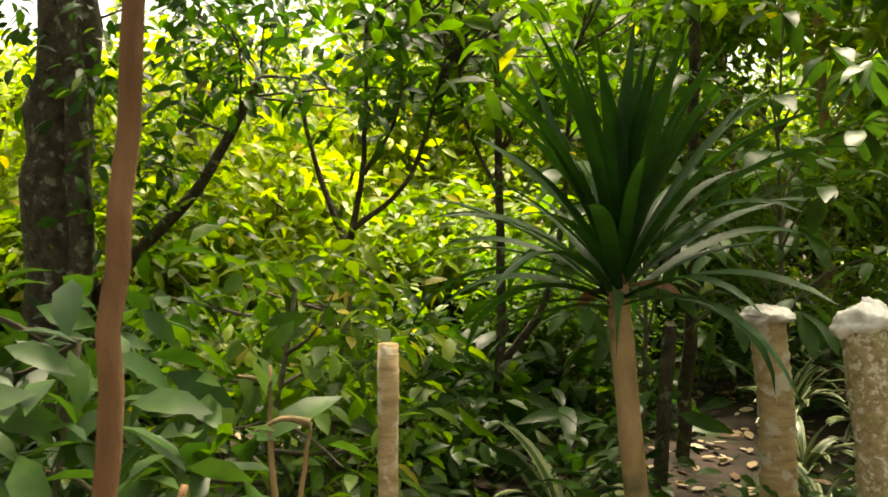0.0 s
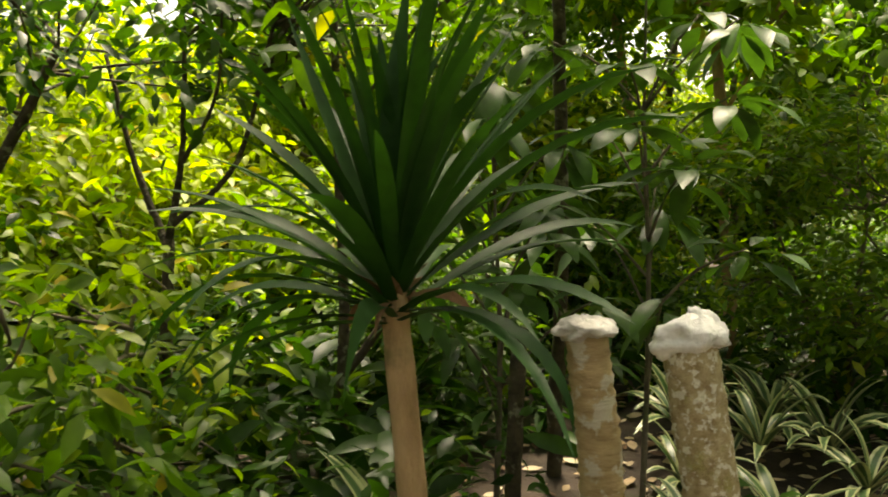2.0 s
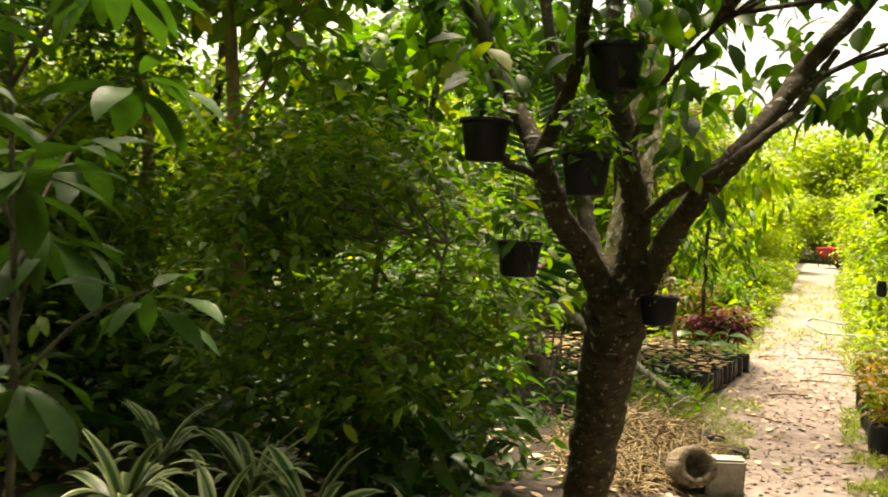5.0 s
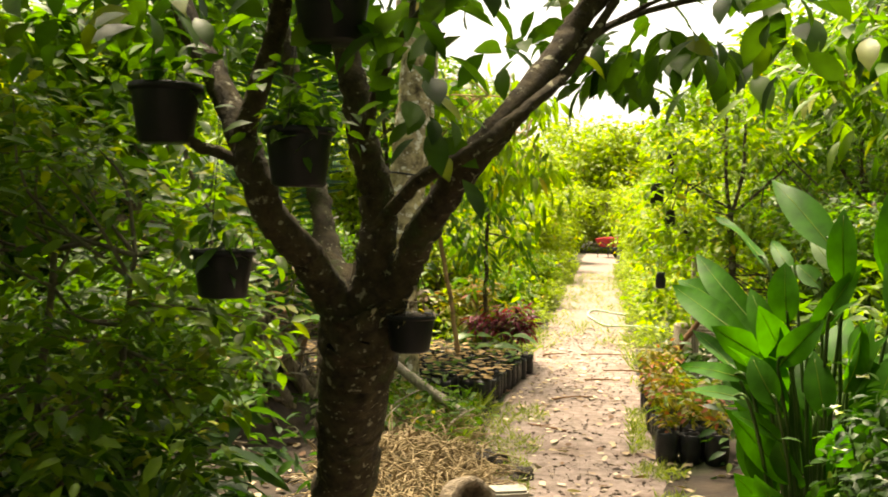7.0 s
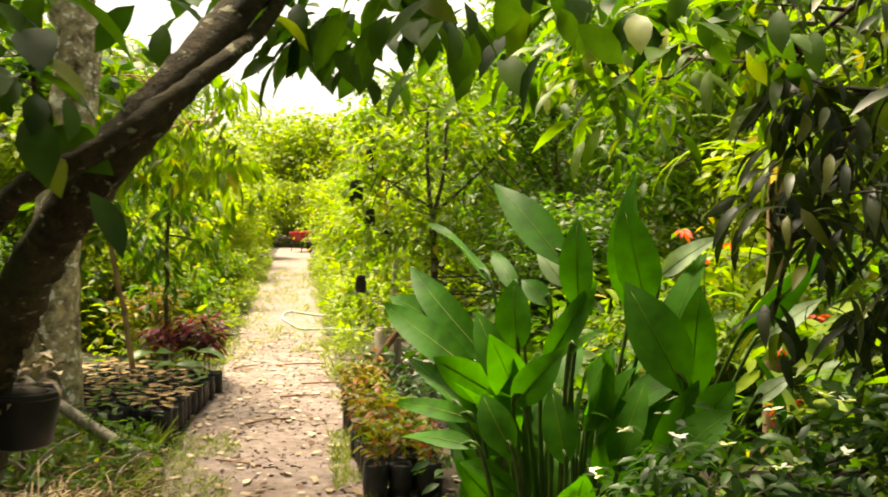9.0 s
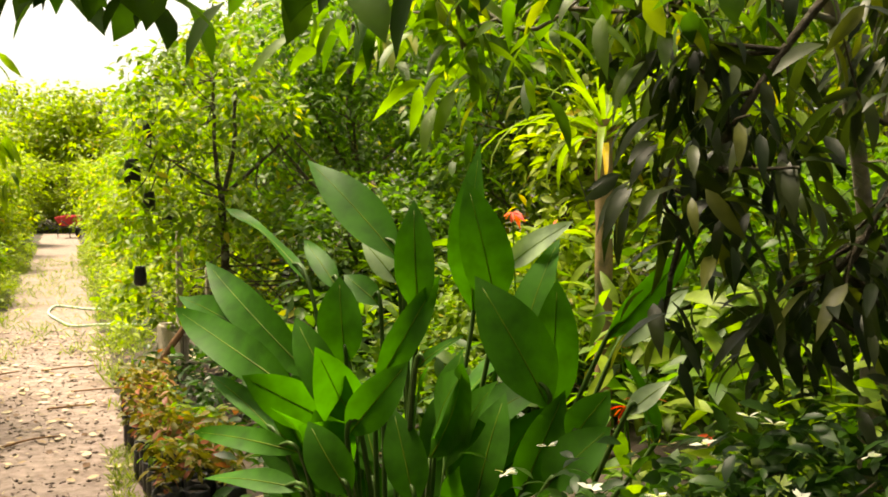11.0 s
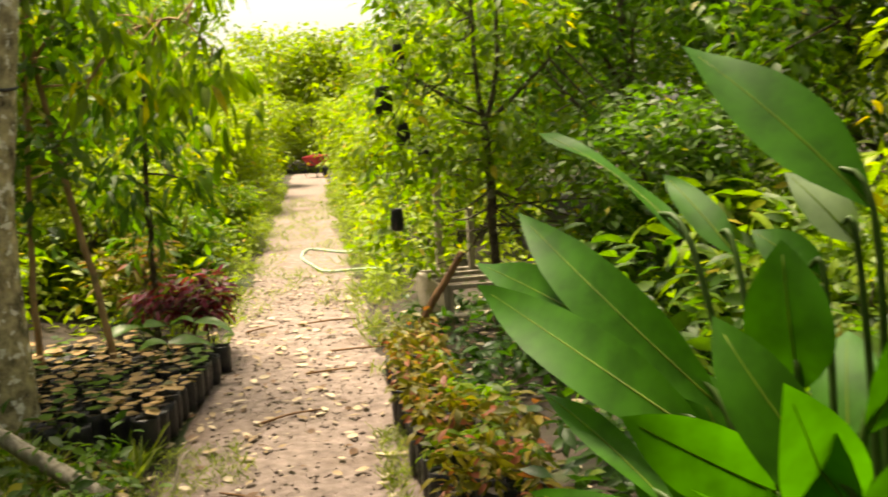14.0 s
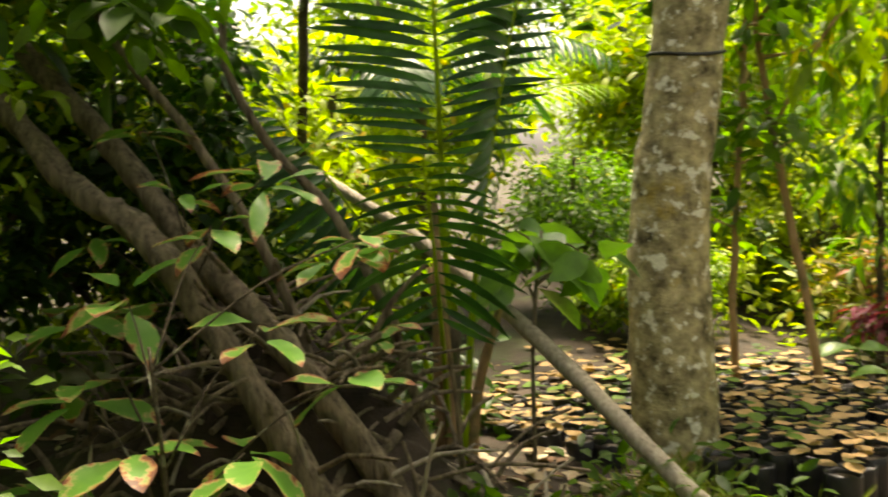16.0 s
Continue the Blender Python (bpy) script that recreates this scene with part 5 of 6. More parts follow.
tree("sapling", (-1.18, 13.3, 0.0), "slim sapling with a dark stem", [([(0, 0, -0.05), (0, 0.0, 0.7), (0.0, 0.05, 1.4), (0.05, 0.1, 2.3)], 0.03, 0.016)], [(0, 0, 2.0, 0.5, 0.5, 0.5), (0, 0.1, 1.3, 0.4, 0.4, 0.4)], LANCE, M["leaf_mid"], M["bark_dark"], 133, 80, 0.17, 6, 24, 0.12, 0.7)
tree("shrub", (-1.35, 13.9, 0.0), "croton shrub with speckled yellow-pink leaves", [([(0, 0, -0.05), (0, 0.0, 0.3), (0.0, 0.05, 0.6)], 0.012, 0.008)], [(0, 0, 0.55, 0.4, 0.4, 0.32)], LANCE, M["leaf_coleus"], M["bark_grey"], 134, 90, 0.11, 6, 24, 0.1, 0.0, "shrub")
for i, (x, y, s) in enumerate([(-0.78, 13.2, 0.9), (-1.0, 13.25, 1.0), (-0.85, 13.5, 1.05), (-1.2, 13.5, 1.0)]):
    tree("purple_plant", (x, y, 0.1), "dark purple-leaved bedding plant in a bag", [([(0, 0, -0.02), (0, 0.0, 0.2), (0.0, 0.02, 0.36)], 0.01, 0.006)], [(0, 0, 0.38, 0.16, 0.16, 0.13)], LANCE, M["leaf_purple"], M["bark_dark"], 140 + i, 34, 0.11, 6, 8, 0.06, 0.1, "plant", "purple plants", s=s)
for i, (x, y, z, dx, dy, w) in enumerate([(-1.0, 12.5, 0.32, 0.3, 0.05, 0.12), (-0.85, 12.75, 0.4, 0.28, -0.2, 0.1), (-1.2, 12.8, 0.38, -0.25, -0.1, 0.12)]):
    t = thing("broadleaf_seedling", (x, y, 0.0), "seedling with a few broad pale green leaves", "plant", "broadleaf seedlings")
    sb = Build()
    tube(sb, smooth_line([(0, 0, -0.02), (0.01, 0, z * 0.6), (0, 0, z)], 4), 0.006, 0.004, 6)
    part("stem", sb, M["leaf_mid"], t)
    for k, g in enumerate((1, -0.7)):
        part("leaf", blade((0, 0, z), (dx * g, dy * g + 0.1 * k, z - 0.06), w, (0.1, -0.3, 1), 0.1), M["leaf_broad"], t)


# ---- black bags with seedlings ----
def bag_mesh(seed):
    rng = np.random.default_rng(seed)
    seg, prof = 14, [(0.05, 0.0), (0.066, 0.01), (0.072, 0.08), (0.069, 0.15), (0.071, 0.19), (0.067, 0.195), (0.064, 0.17)]
    v = []
    for r, z in prof:
        v += [(r * (1 + rng.normal(0, 0.035)) * math.cos(2 * math.pi * j / seg), r * (1 + rng.normal(0, 0.035)) * math.sin(2 * math.pi * j / seg), z + (rng.normal(0, 0.006) if z > 0.15 else 0)) for j in range(seg)]
    f = [(i * seg + j, i * seg + (j + 1) % seg, (i + 1) * seg + (j + 1) % seg, (i + 1) * seg + j) for i in range(len(prof) - 1) for j in range(seg)]
    return Build().add(v, f + [tuple(range(seg - 1, -1, -1))]).mesh("bag", M["bag_black"])


BAGS = [bag_mesh(s) for s in (1, 2, 3)]
BAG_SOIL = lathe([(0.06, 0.0), (0.05, 0.008), (0.004, 0.012)], 12).mesh("soil", M["soil"])


def seedling_mesh(seed, mat, kind):
    rng = np.random.default_rng(seed)
    b = Build()
    if kind == "round":
        k = 6
        a = rng.uniform(0, 6.28, k)
        p = np.stack([np.cos(a) * 0.02, np.sin(a) * 0.02, 0.2 + rng.uniform(0.0, 0.08, k)], 1)
        w = np.stack([np.cos(a), np.sin(a), rng.normal(0.05, 0.1, k)], 1)
        lay_leaves(b, ROUND, p, w, rng.uniform(0.05, 0.1, k), rng, 0.1)
    else:
        pts = np.stack([rng.normal(0, 0.025, 9), rng.normal(0, 0.025, 9), 0.2 + rng.uniform(0, 0.22, 9)], 1)
        foliage(b, rng, pts, MED, 0.07, 5, 0.035, 0.1)
    return b.mesh("leaves", mat)


ROUND_SETS = [seedling_mesh(150 + i, M["leaf_round"], "round") for i in range(5)] + [seedling_mesh(156 + i, M["leaf_mid"], "round") for i in range(2)]
COLEUS_SETS = [seedling_mesh(160 + i, M["leaf_coleus"], "bushy") for i in range(4)] + [seedling_mesh(166, M["leaf_light"], "bushy")]


def bagged(x, y, sets, label, group, rng):
    t = thing("seedling_bag", (x, y, 0.012), label, "potted plant", group, rz=rng.uniform(0, 360), s=rng.uniform(0.92, 1.08))
    part("bag", BAGS[rng.randrange(3)], None, t)
    ob = part("soil", BAG_SOIL, None, t)
    ob.location.z = 0.168
    part("leaves", sets[rng.randrange(len(sets))], None, t)


brng = random.Random(17)
for j in range(14):
    for i in range(15):
        x, y = -0.93 + 0.02 * j - i * 0.165 + brng.uniform(-0.02, 0.02), 11.15 + j * 0.155 + brng.uniform(-0.02, 0.02)
        if (x + 1.7) ** 2 + (y - 11.4) ** 2 > 0.075 and brng.random() > 0.05 and not (j > 11 and i < 4):
            bagged(x, y, ROUND_SETS, "black plastic seedling bag with round reddish-green leaves", "seedling bags with round leaves", brng)
for j in range(17):
    for i in range(2 if j > 8 else 3):
        x, y = 0.47 + i * 0.16 + 0.02 * math.sin(j) + brng.uniform(-0.02, 0.02), 9.6 + j * 0.155 + brng.uniform(-0.02, 0.02)
        if brng.random() > 0.14:
            bagged(x, y, COLEUS_SETS, "black plastic seedling bag with orange and yellow coleus", "seedling bags with coleus", brng)

# ---- the big-leaved clump right of the path ----
clump = thing("canna_clump", (1.05, 7.75, 0.0), "clump of tall broad bright green canna-like leaves", "plant")
CLUMP = [
    (1.11, 7.91, 1.44, 0.87, 8.29, 1.80, 0.17),
    (1.09, 7.68, 1.29, 1.09, 7.73, 1.66, 0.14),
    (1.33, 7.79, 1.27, 1.32, 7.72, 1.85, 0.17),
    (1.32, 7.58, 1.31, 1.25, 7.67, 1.72, 0.18),
    (1.37, 7.30, 1.04, 1.20, 7.48, 1.43, 0.21),
    (1.45, 7.47, 0.97, 1.50, 7.51, 1.41, 0.17),
    (1.45, 7.66, 1.17, 1.61, 7.70, 1.53, 0.15),
    (0.83, 7.98, 1.03, 0.54, 8.61, 1.41, 0.16),
    (0.74, 7.80, 1.02, 0.41, 8.53, 1.24, 0.15),
    (0.74, 8.14, 1.11, 0.46, 8.84, 1.25, 0.13),
    (0.83, 7.47, 1.00, 0.70, 7.74, 1.29, 0.16),
    (0.87, 7.75, 1.13, 0.86, 7.80, 1.41, 0.17),
    (0.77, 7.39, 0.99, 0.94, 7.35, 1.20, 0.13),
    (0.86, 8.23, 1.35, 0.65, 8.81, 1.61, 0.08),
    (0.68, 7.59, 0.90, 0.42, 8.03, 0.88, 0.09),
    (0.67, 7.81, 0.88, 0.49, 8.24, 1.04, 0.08),
    (1.48, 7.85, 1.42, 1.63, 7.64, 1.59, 0.10),
    (1.13, 8.00, 1.36, 1.03, 8.12, 1.51, 0.10),
    (1.58, 7.34, 1.23, 1.86, 7.26, 1.56, 0.10),
    (1.66, 7.41, 1.19, 1.94, 7.42, 1.37, 0.09),
    (1.37, 7.18, 0.97, 1.48, 7.14, 1.12, 0.12),
    (1.25, 7.10, 0.87, 1.43, 7.05, 1.04, 0.15),
    (1.70, 7.24, 0.92, 1.63, 7.31, 1.18, 0.12),
    (0.94, 7.66, 1.07, 1.16, 7.67, 1.42, 0.11),
    (0.94, 7.29, 1.19, 1.03, 7.15, 1.30, 0.04),
    (0.65, 7.37, 0.85, 0.41, 7.69, 0.82, 0.08),
    (1.13, 7.50, 0.97, 1.18, 7.52, 1.20, 0.13),
    (0.76, 7.32, 0.84, 0.67, 7.44, 1.03, 0.14),
    (0.94, 7.29, 0.80, 0.91, 7.40, 1.06, 0.13),
    (1.11, 7.26, 0.77, 1.23, 7.31, 1.10, 0.15),
    (1.27, 7.30, 0.77, 1.41, 7.28, 1.10, 0.13),
    (1.57, 7.20, 1.03, 1.70, 7.16, 1.13, 0.07),
    (0.99, 8.28, 1.31, 0.92, 8.56, 1.49, 0.09),
    (1.07, 8.02, 1.28, 0.98, 8.18, 1.38, 0.10),
]


def rib_line(leaf, rows):
    """A raised paler midrib along the blade."""
    vs = leaf.data.vertices
    pts = np.array([vs[0].co] + [vs[2 + 3 * i].co for i in range(rows)])
    rb = Build()
    tube(rb, pts, 0.0028, 0.001, 5)
    part("midrib", rb, M["leaf_light"], leaf)


krng = np.random.default_rng(171)
org = np.array((1.05, 7.75, 0.0))
for i, (ax, ay, az, bx, by, bz, w) in enumerate(CLUMP):
    a, b = np.array((ax, ay, az)) - org, np.array((bx, by, bz)) - org
    nrm = np.array((-0.55, -0.75, 0.45)) + krng.normal(0, 0.35, 3)
    lf = part("leaf", blade(a, b, w * 0.95, nrm, 0.05, 9, 0.37, 0.24, 0.02, krng), M["leaf_pale" if i in (16, 17, 19, 31) else "leaf_thalia"], clump)
    rib_line(lf, 9)
    pt = Build()
    foot = np.array((a[0] * 0.45 + krng.normal(0, 0.05), a[1] * 0.45 + krng.normal(0, 0.05), -0.02))
    tube(pt, smooth_line([foot, (foot + a) / 2 + (0, 0, 0.1), a, a + (b - a) * 0.25], 5), 0.011, 0.006, 7)
    part("stalk", pt, M["stalk_green"], lf)
for i in range(64):
    an = krng.uniform(0, 6.28)
    a = np.array((math.cos(an) * 0.22, math.sin(an) * 0.3, krng.uniform(0.25, 0.95)))
    b = a + np.array((math.cos(an) * krng.uniform(0.1, 0.35), math.sin(an) * krng.uniform(0.1, 0.35), krng.uniform(0.15, 0.35)))
    lf = part("leaf", blade(a, b, 0.15, (-0.5, -0.6, 0.6) + krng.normal(0, 0.4, 3), 0.06, 8, 0.42, 0.22, 0.02, krng), M["leaf_thalia"], clump)
    rib_line(lf, 8)
    pt = Build()
    tube(pt, smooth_line([(a[0] * 0.4, a[1] * 0.4, -0.02), a * (0.8, 0.8, 0.6), a], 4), 0.011, 0.006, 7)
    part("stalk", pt, M["stalk_green"], lf)

# ---- right of the path, near ----
wb = tree("shrub", (1.17, 6.42, 0.0), "dark small-leaved shrub dotted with white flowers", [([(0, 0, -0.05), (0, 0.0, 0.5), (0.0, 0.05, 1.0)], 0.02, 0.01)], [(0, 0, 0.72, 0.42, 0.38, 0.42), (0.45, 0.05, 0.8, 0.46, 0.38, 0.42)], MED, M["leaf_dark"], M["bark_dark"], 181, 420, 0.06, 8, 30, 0.09, 0.1, "shrub")
frng = np.random.default_rng(182)
for q in crown_points(frng, [(0.1, 0, 0.95, 0.5, 0.42, 0.27)], 34, 0.98):
    fb = Build()
    lay_leaves(fb, leaf_shape(1, 0.5, 0.1, 0.1), [q] * 5, spread(frng, 5, 0.2) + (0, 0, 0.3), 0.028, frng, 0.2)
    part("flower", fb, M["flower_white"], wb, "small white five-petalled flower")
tree("tree", (2.45, 6.5, 0.0), "tree with drooping narrow leaves coloured as dark as shade", [([(0, 0, -0.1), (-0.05, 0.0, 1.2), (-0.1, 0.1, 2.4), (-0.2, 0.2, 3.2)], 0.06, 0.04), ([(-0.1, 0.1, 2.3), (-0.5, 0.2, 2.3), (-0.9, 0.3, 1.75), (-1.0, 0.35, 1.35)], 0.02, 0.006), ([(-0.1, 0.1, 2.5), (-0.6, 0.5, 2.4), (-0.9, 0.8, 2.0)], 0.018, 0.006), ([(-0.1, 0.0, 2.0), (-0.45, 0.0, 1.9), (-0.7, 0.1, 1.4)], 0.016, 0.006), ([(-0.1, 0.1, 2.5), (-0.7, 0.0, 2.6), (-1.2, 0.1, 2.3)], 0.016, 0.006)],
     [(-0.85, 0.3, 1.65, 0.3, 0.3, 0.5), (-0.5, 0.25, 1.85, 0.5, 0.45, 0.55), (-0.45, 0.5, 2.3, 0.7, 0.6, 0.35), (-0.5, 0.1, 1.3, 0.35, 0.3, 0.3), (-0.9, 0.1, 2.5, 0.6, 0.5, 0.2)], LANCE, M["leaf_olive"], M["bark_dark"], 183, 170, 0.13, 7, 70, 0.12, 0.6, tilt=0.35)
tree("tree", (2.9, 7.6, 0.0), "tree with yellowing feathery leaf sprays", [([(0, 0, -0.1), (0.0, 0.0, 1.2), (-0.3, -0.1, 2.3), (-0.8, -0.2, 2.8)], 0.04, 0.02), ([(-0.3, -0.1, 2.3), (-1.2, -0.3, 2.35), (-1.9, -0.5, 2.1)], 0.015, 0.006)], [(-1.7, -0.4, 2.2, 0.6, 0.5, 0.2), (-1.1, -0.2, 2.5, 0.7, 0.6, 0.22)], LANCE, M["leaf_bush"], M["bark_grey"], 184, 110, 0.13, 7, 26, 0.12, 0.35, tilt=0.3)
tree("tree", (1.3, 13.0, 0.0), "small dark forked tree hung with black bags", [([(0, 0, -0.1), (-0.02, 0.0, 0.9), (-0.05, 0.0, 1.62)], 0.04, 0.03), ([(-0.05, 0, 1.6), (-0.1, 0.0, 2.0), (-0.1, 0.05, 2.6)], 0.022, 0.014), ([(-0.05, 0, 1.6), (0.05, 0.0, 2.0), (0.08, 0.05, 2.6)], 0.022, 0.014), ([(-0.02, 0, 1.65), (0.25, -0.05, 1.9), (0.5, -0.1, 2.15)], 0.018, 0.01), ([(-0.08, 0, 1.7), (-0.4, 0.1, 1.9), (-0.7, 0.2, 2.1)], 0.012, 0.006)],
     [(-0.1, 0, 2.5, 0.8, 0.7, 0.5), (-0.5, 0.2, 1.7, 0.4, 0.4, 0.5), (0.25, -0.2, 1.45, 0.45, 0.3, 0.35), (-0.55, 0.6, 1.0, 0.35, 0.4, 0.6), (0.9, -0.2, 1.0, 0.5, 0.35, 0.6), (0.85, -0.5, 0.5, 0.4, 0.3, 0.4)], MED, M["leaf_light"], M["bark_dark"], 185, 480, 0.1, 7, 50, 0.12, 0.2)
for i, (x, y, z, h) in enumerate([(0.56, 13.3, 1.72, 0.22), (0.7, 13.4, 1.5, 0.17), (0.86, 13.5, 1.35, 0.15), (0.62, 13.4, 0.86, 0.17), (0.72, 13.6, 2.1, 0.18)]):
    t = thing("hanging_bag", (x, y, z), "small black plastic plant bag hung in the tree", "plant pot", "hanging bags")
    r = h * 0.32
    part("bag", lathe([(r * 0.5, 0), (r * 0.95, h * 0.1), (r, h * 0.55), (r * 0.8, h * 0.9), (r * 0.85, h), (r * 0.7, h * 0.97)], 14), M["bag_black"], t)
    hb = Build()
    tube(hb, np.array([(0, 0, h * 0.9), (0.01, 0, h + 0.15), (0.0, 0.02, h + 0.4)]), 0.003, 0.003, 5)
    part("hanger_wire", hb, M["wire"], t)
dr = dracaena((2.68, 9.2, 0.0), (0, 0, -0.05), (0.0, 0.02, 1.95), 30, "dracaena with a brown trunk and hanging strap leaves", 5, 0.6, 0.95, 0.04, 0.05, 0.042, 2.0, 2, lift0=50)
for o in dr.children:
    if o.name.startswith("leaf"):
        o.data.materials[0] = M["leaf_light"]
part("yellow_leaf", moved(strap(0.6, 0.035, 10, 4.2, 110, 8), (0.0, 0.02, 1.92)), M["flower_yellow"], dr, "yellowed hanging leaf")


def flower_stalk(x, y, z, seed):
    rng = np.random.default_rng(seed)
    t = thing("red_flower", (x, y, ground_z(x, y) - 0.01), "orange-red flower on a thin green stalk", "flower", "red flowers")
    z -= ground_z(x, y)
    sb = Build()
    tube(sb, smooth_line([(0, 0, 0), (0.03, 0, z * 0.5), (0, 0, z)], 4), 0.006, 0.004, 5)
    part("stalk", sb, M["leaf_mid"], t)
    b = Build()
    lay_leaves(b, LANCE, np.zeros((8, 3)) + (0, 0, z), spread(rng, 8, 0.4), rng.uniform(0.05, 0.1, 8), rng, 0.5)
    part("bloom", b, M["flower_red"], t)


for i, (x, y, z) in enumerate([(2.42, 8.6, 1.03), (2.0, 8.9, 1.6), (2.3, 9.3, 1.4), (2.9, 8.6, 0.95), (2.2, 8.2, 0.8), (2.7, 9.8, 1.5), (2.1, 7.9, 0.9), (3.0, 9.3, 1.1), (2.5, 8.0, 0.7)]):
    flower_stalk(x, y, z, 190 + i)

# strap-leaved plants low on the right
for i, (x, y, s) in enumerate([(1.55, 6.0, 1.0), (1.95, 5.7, 1.0)]):
    rng = np.random.default_rng(200 + i)
    t = thing("strap_leaf_plant", (x, y, 0.0), "green strap-leaved plant beside the path", "plant", "strap-leaved plants")
    for k in range(16):
        part("leaf", moved(strap(rng.uniform(0.6, 0.95), 0.06, rng.uniform(55, 86), rng.uniform(0, 6.28), rng.uniform(30, 80), 9), (0, 0, 0.3)), M["leaf_broad"], t)
    sb = Build()
    tube(sb, np.array([(0, 0, -0.05), (0, 0, 0.2), (0, 0, 0.36)]), 0.03, 0.025, 8)
    part("stem", sb, M["bark_tan"], t)

# ---- wooden frame, stick, hose, wheelbarrow ----
fr = thing("wooden_frame", (1.32, 13.75, 0.0), "weathered grey wooden planter frame with open top", "frame", rz=8)


def beam(name, a, b, w, h, parent, mat):
    a, b = Vector(a), Vector(b)
    bm = bmesh.new()
    m = Matrix.Translation((a + b) / 2) @ (b - a).to_track_quat("Z", "Y").to_matrix().to_4x4() @ Matrix.Diagonal((w, h, (b - a).length, 1))
    bmesh.ops.create_cube(bm, size=1, matrix=m)
    bmesh.ops.bevel(bm, geom=bm.edges[:], offset=0.004, segments=1, affect="EDGES")
    me = bpy.data.meshes.new(name)
    bm.to_mesh(me)
    bm.free()
    me.materials.append(mat)
    return part(name, me, None, parent)


for x in (-0.4, 0.42):
    for y in (-0.4, 0.4):
        beam("leg", (x, y, -0.02), (x, y, 0.42), 0.05, 0.05, fr, M["wood_old"])
beam("side_board", (-0.44, -0.43, 0.3), (-0.44, 0.43, 0.3), 0.022, 0.26, fr, M["wood_old"])
for y, z in ((-0.43, 0.42), (-0.1, 0.42), (0.2, 0.42), (0.43, 0.42)):
    beam("slat", (-0.43, y, z), (0.45, y, z), 0.03, 0.035, fr, M["wood_old"])
beam("side_board", (-0.42, -0.43, 0.2), (0.45, -0.43, 0.2), 0.12, 0.02, fr, M["wood_old"])
beam("post", (0.0, 0.3, 0.42), (0.0, 0.3, 0.95), 0.05, 0.05, fr, M["wood_old"])
beam("post", (-0.22, 0.5, -0.02), (-0.22, 0.5, 1.3), 0.06, 0.05, fr, M["wood_old"])
sk = thing("leaning_stick", (0.67, 13.2, 0.0), "bent brown stick leaning on the wooden frame", "branch")
b = Build()
tube(b, smooth_line([(0, 0, 0.0), (0.12, 0.03, 0.25), (0.3, 0.08, 0.5), (0.42, 0.12, 0.68)], 6), 0.036, 0.024, 9, 0.06, np.random.default_rng(4))
part("stick", b, M["bark_brown"], sk)
hs_ = thing("garden_hose", (0.0, 17.4, 0.0), "pale green garden hose lying across the path", "hose")
b = Build()
tube(b, smooth_line([(0.6, 1.5, 0.03), (0.33, 1.46, 0.035), (-0.1, 2.0, 0.035), (-0.2, 1.2, 0.035), (-0.08, 0.45, 0.035), (0.1, -0.2, 0.035), (0.5, -0.2, 0.035), (0.9, -0.35, 0.03)], 9), 0.016, 0.016, 8)
part("hose", b, M["hose"], hs_)
wbw = thing("wheelbarrow", (0.13, 40.3, 0.0), "red wheelbarrow standing at the end of the path", "wheelbarrow", rz=60)
tr = Build()
tr.add([(-0.45, -0.3, 0.72), (0.45, -0.33, 0.78), (0.45, 0.33, 0.78), (-0.45, 0.3, 0.72), (-0.25, -0.2, 0.42), (0.3, -0.22, 0.4), (0.3, 0.22, 0.4), (-0.25, 0.2, 0.42), (-0.42, -0.27, 0.71), (0.42, -0.3, 0.77), (0.42, 0.3, 0.77), (-0.42, 0.27, 0.71), (-0.23, -0.18, 0.45), (0.28, -0.2, 0.43), (0.28, 0.2, 0.43), (-0.23, 0.18, 0.45)],
       [(0, 1, 5, 4), (1, 2, 6, 5), (2, 3, 7, 6), (3, 0, 4, 7), (4, 5, 6, 7), (8, 12, 13, 9), (9, 13, 14, 10), (10, 14, 15, 11), (11, 15, 12, 8), (12, 15, 14, 13), (0, 8, 9, 1), (1, 9, 10, 2), (2, 10, 11, 3), (3, 11, 8, 0)])
part("tray", tr, M["red_paint"], wbw, smooth=False)
for sy in (-1, 1):
    b = Build()
    tube(b, smooth_line([(-0.95, sy * 0.28, 0.62), (-0.3, sy * 0.2, 0.42), (0.3, sy * 0.12, 0.33), (0.62, sy * 0.07, 0.2)], 5), 0.018, 0.018, 8)
    part("handle_rail", b, M["steel_dark"], wbw)
    b = Build()
    tube(b, smooth_line([(-0.25, sy * 0.2, 0.42), (-0.35, sy * 0.22, 0.2), (-0.32, sy * 0.22, 0.0)], 4), 0.014, 0.014, 8)
    part("leg", b, M["steel_dark"], wbw)
wheel = lathe([(0.05, -0.04), (0.16, -0.045), (0.2, -0.02), (0.205, 0.0), (0.2, 0.02), (0.16, 0.045), (0.05, 0.04)], 24)
wheel.v = [np.stack([v[:, 0] + 0.62, v[:, 2], v[:, 1] + 0.205], 1) for v in wheel.v]
part("wheel", wheel, M["pot_black"], wbw)

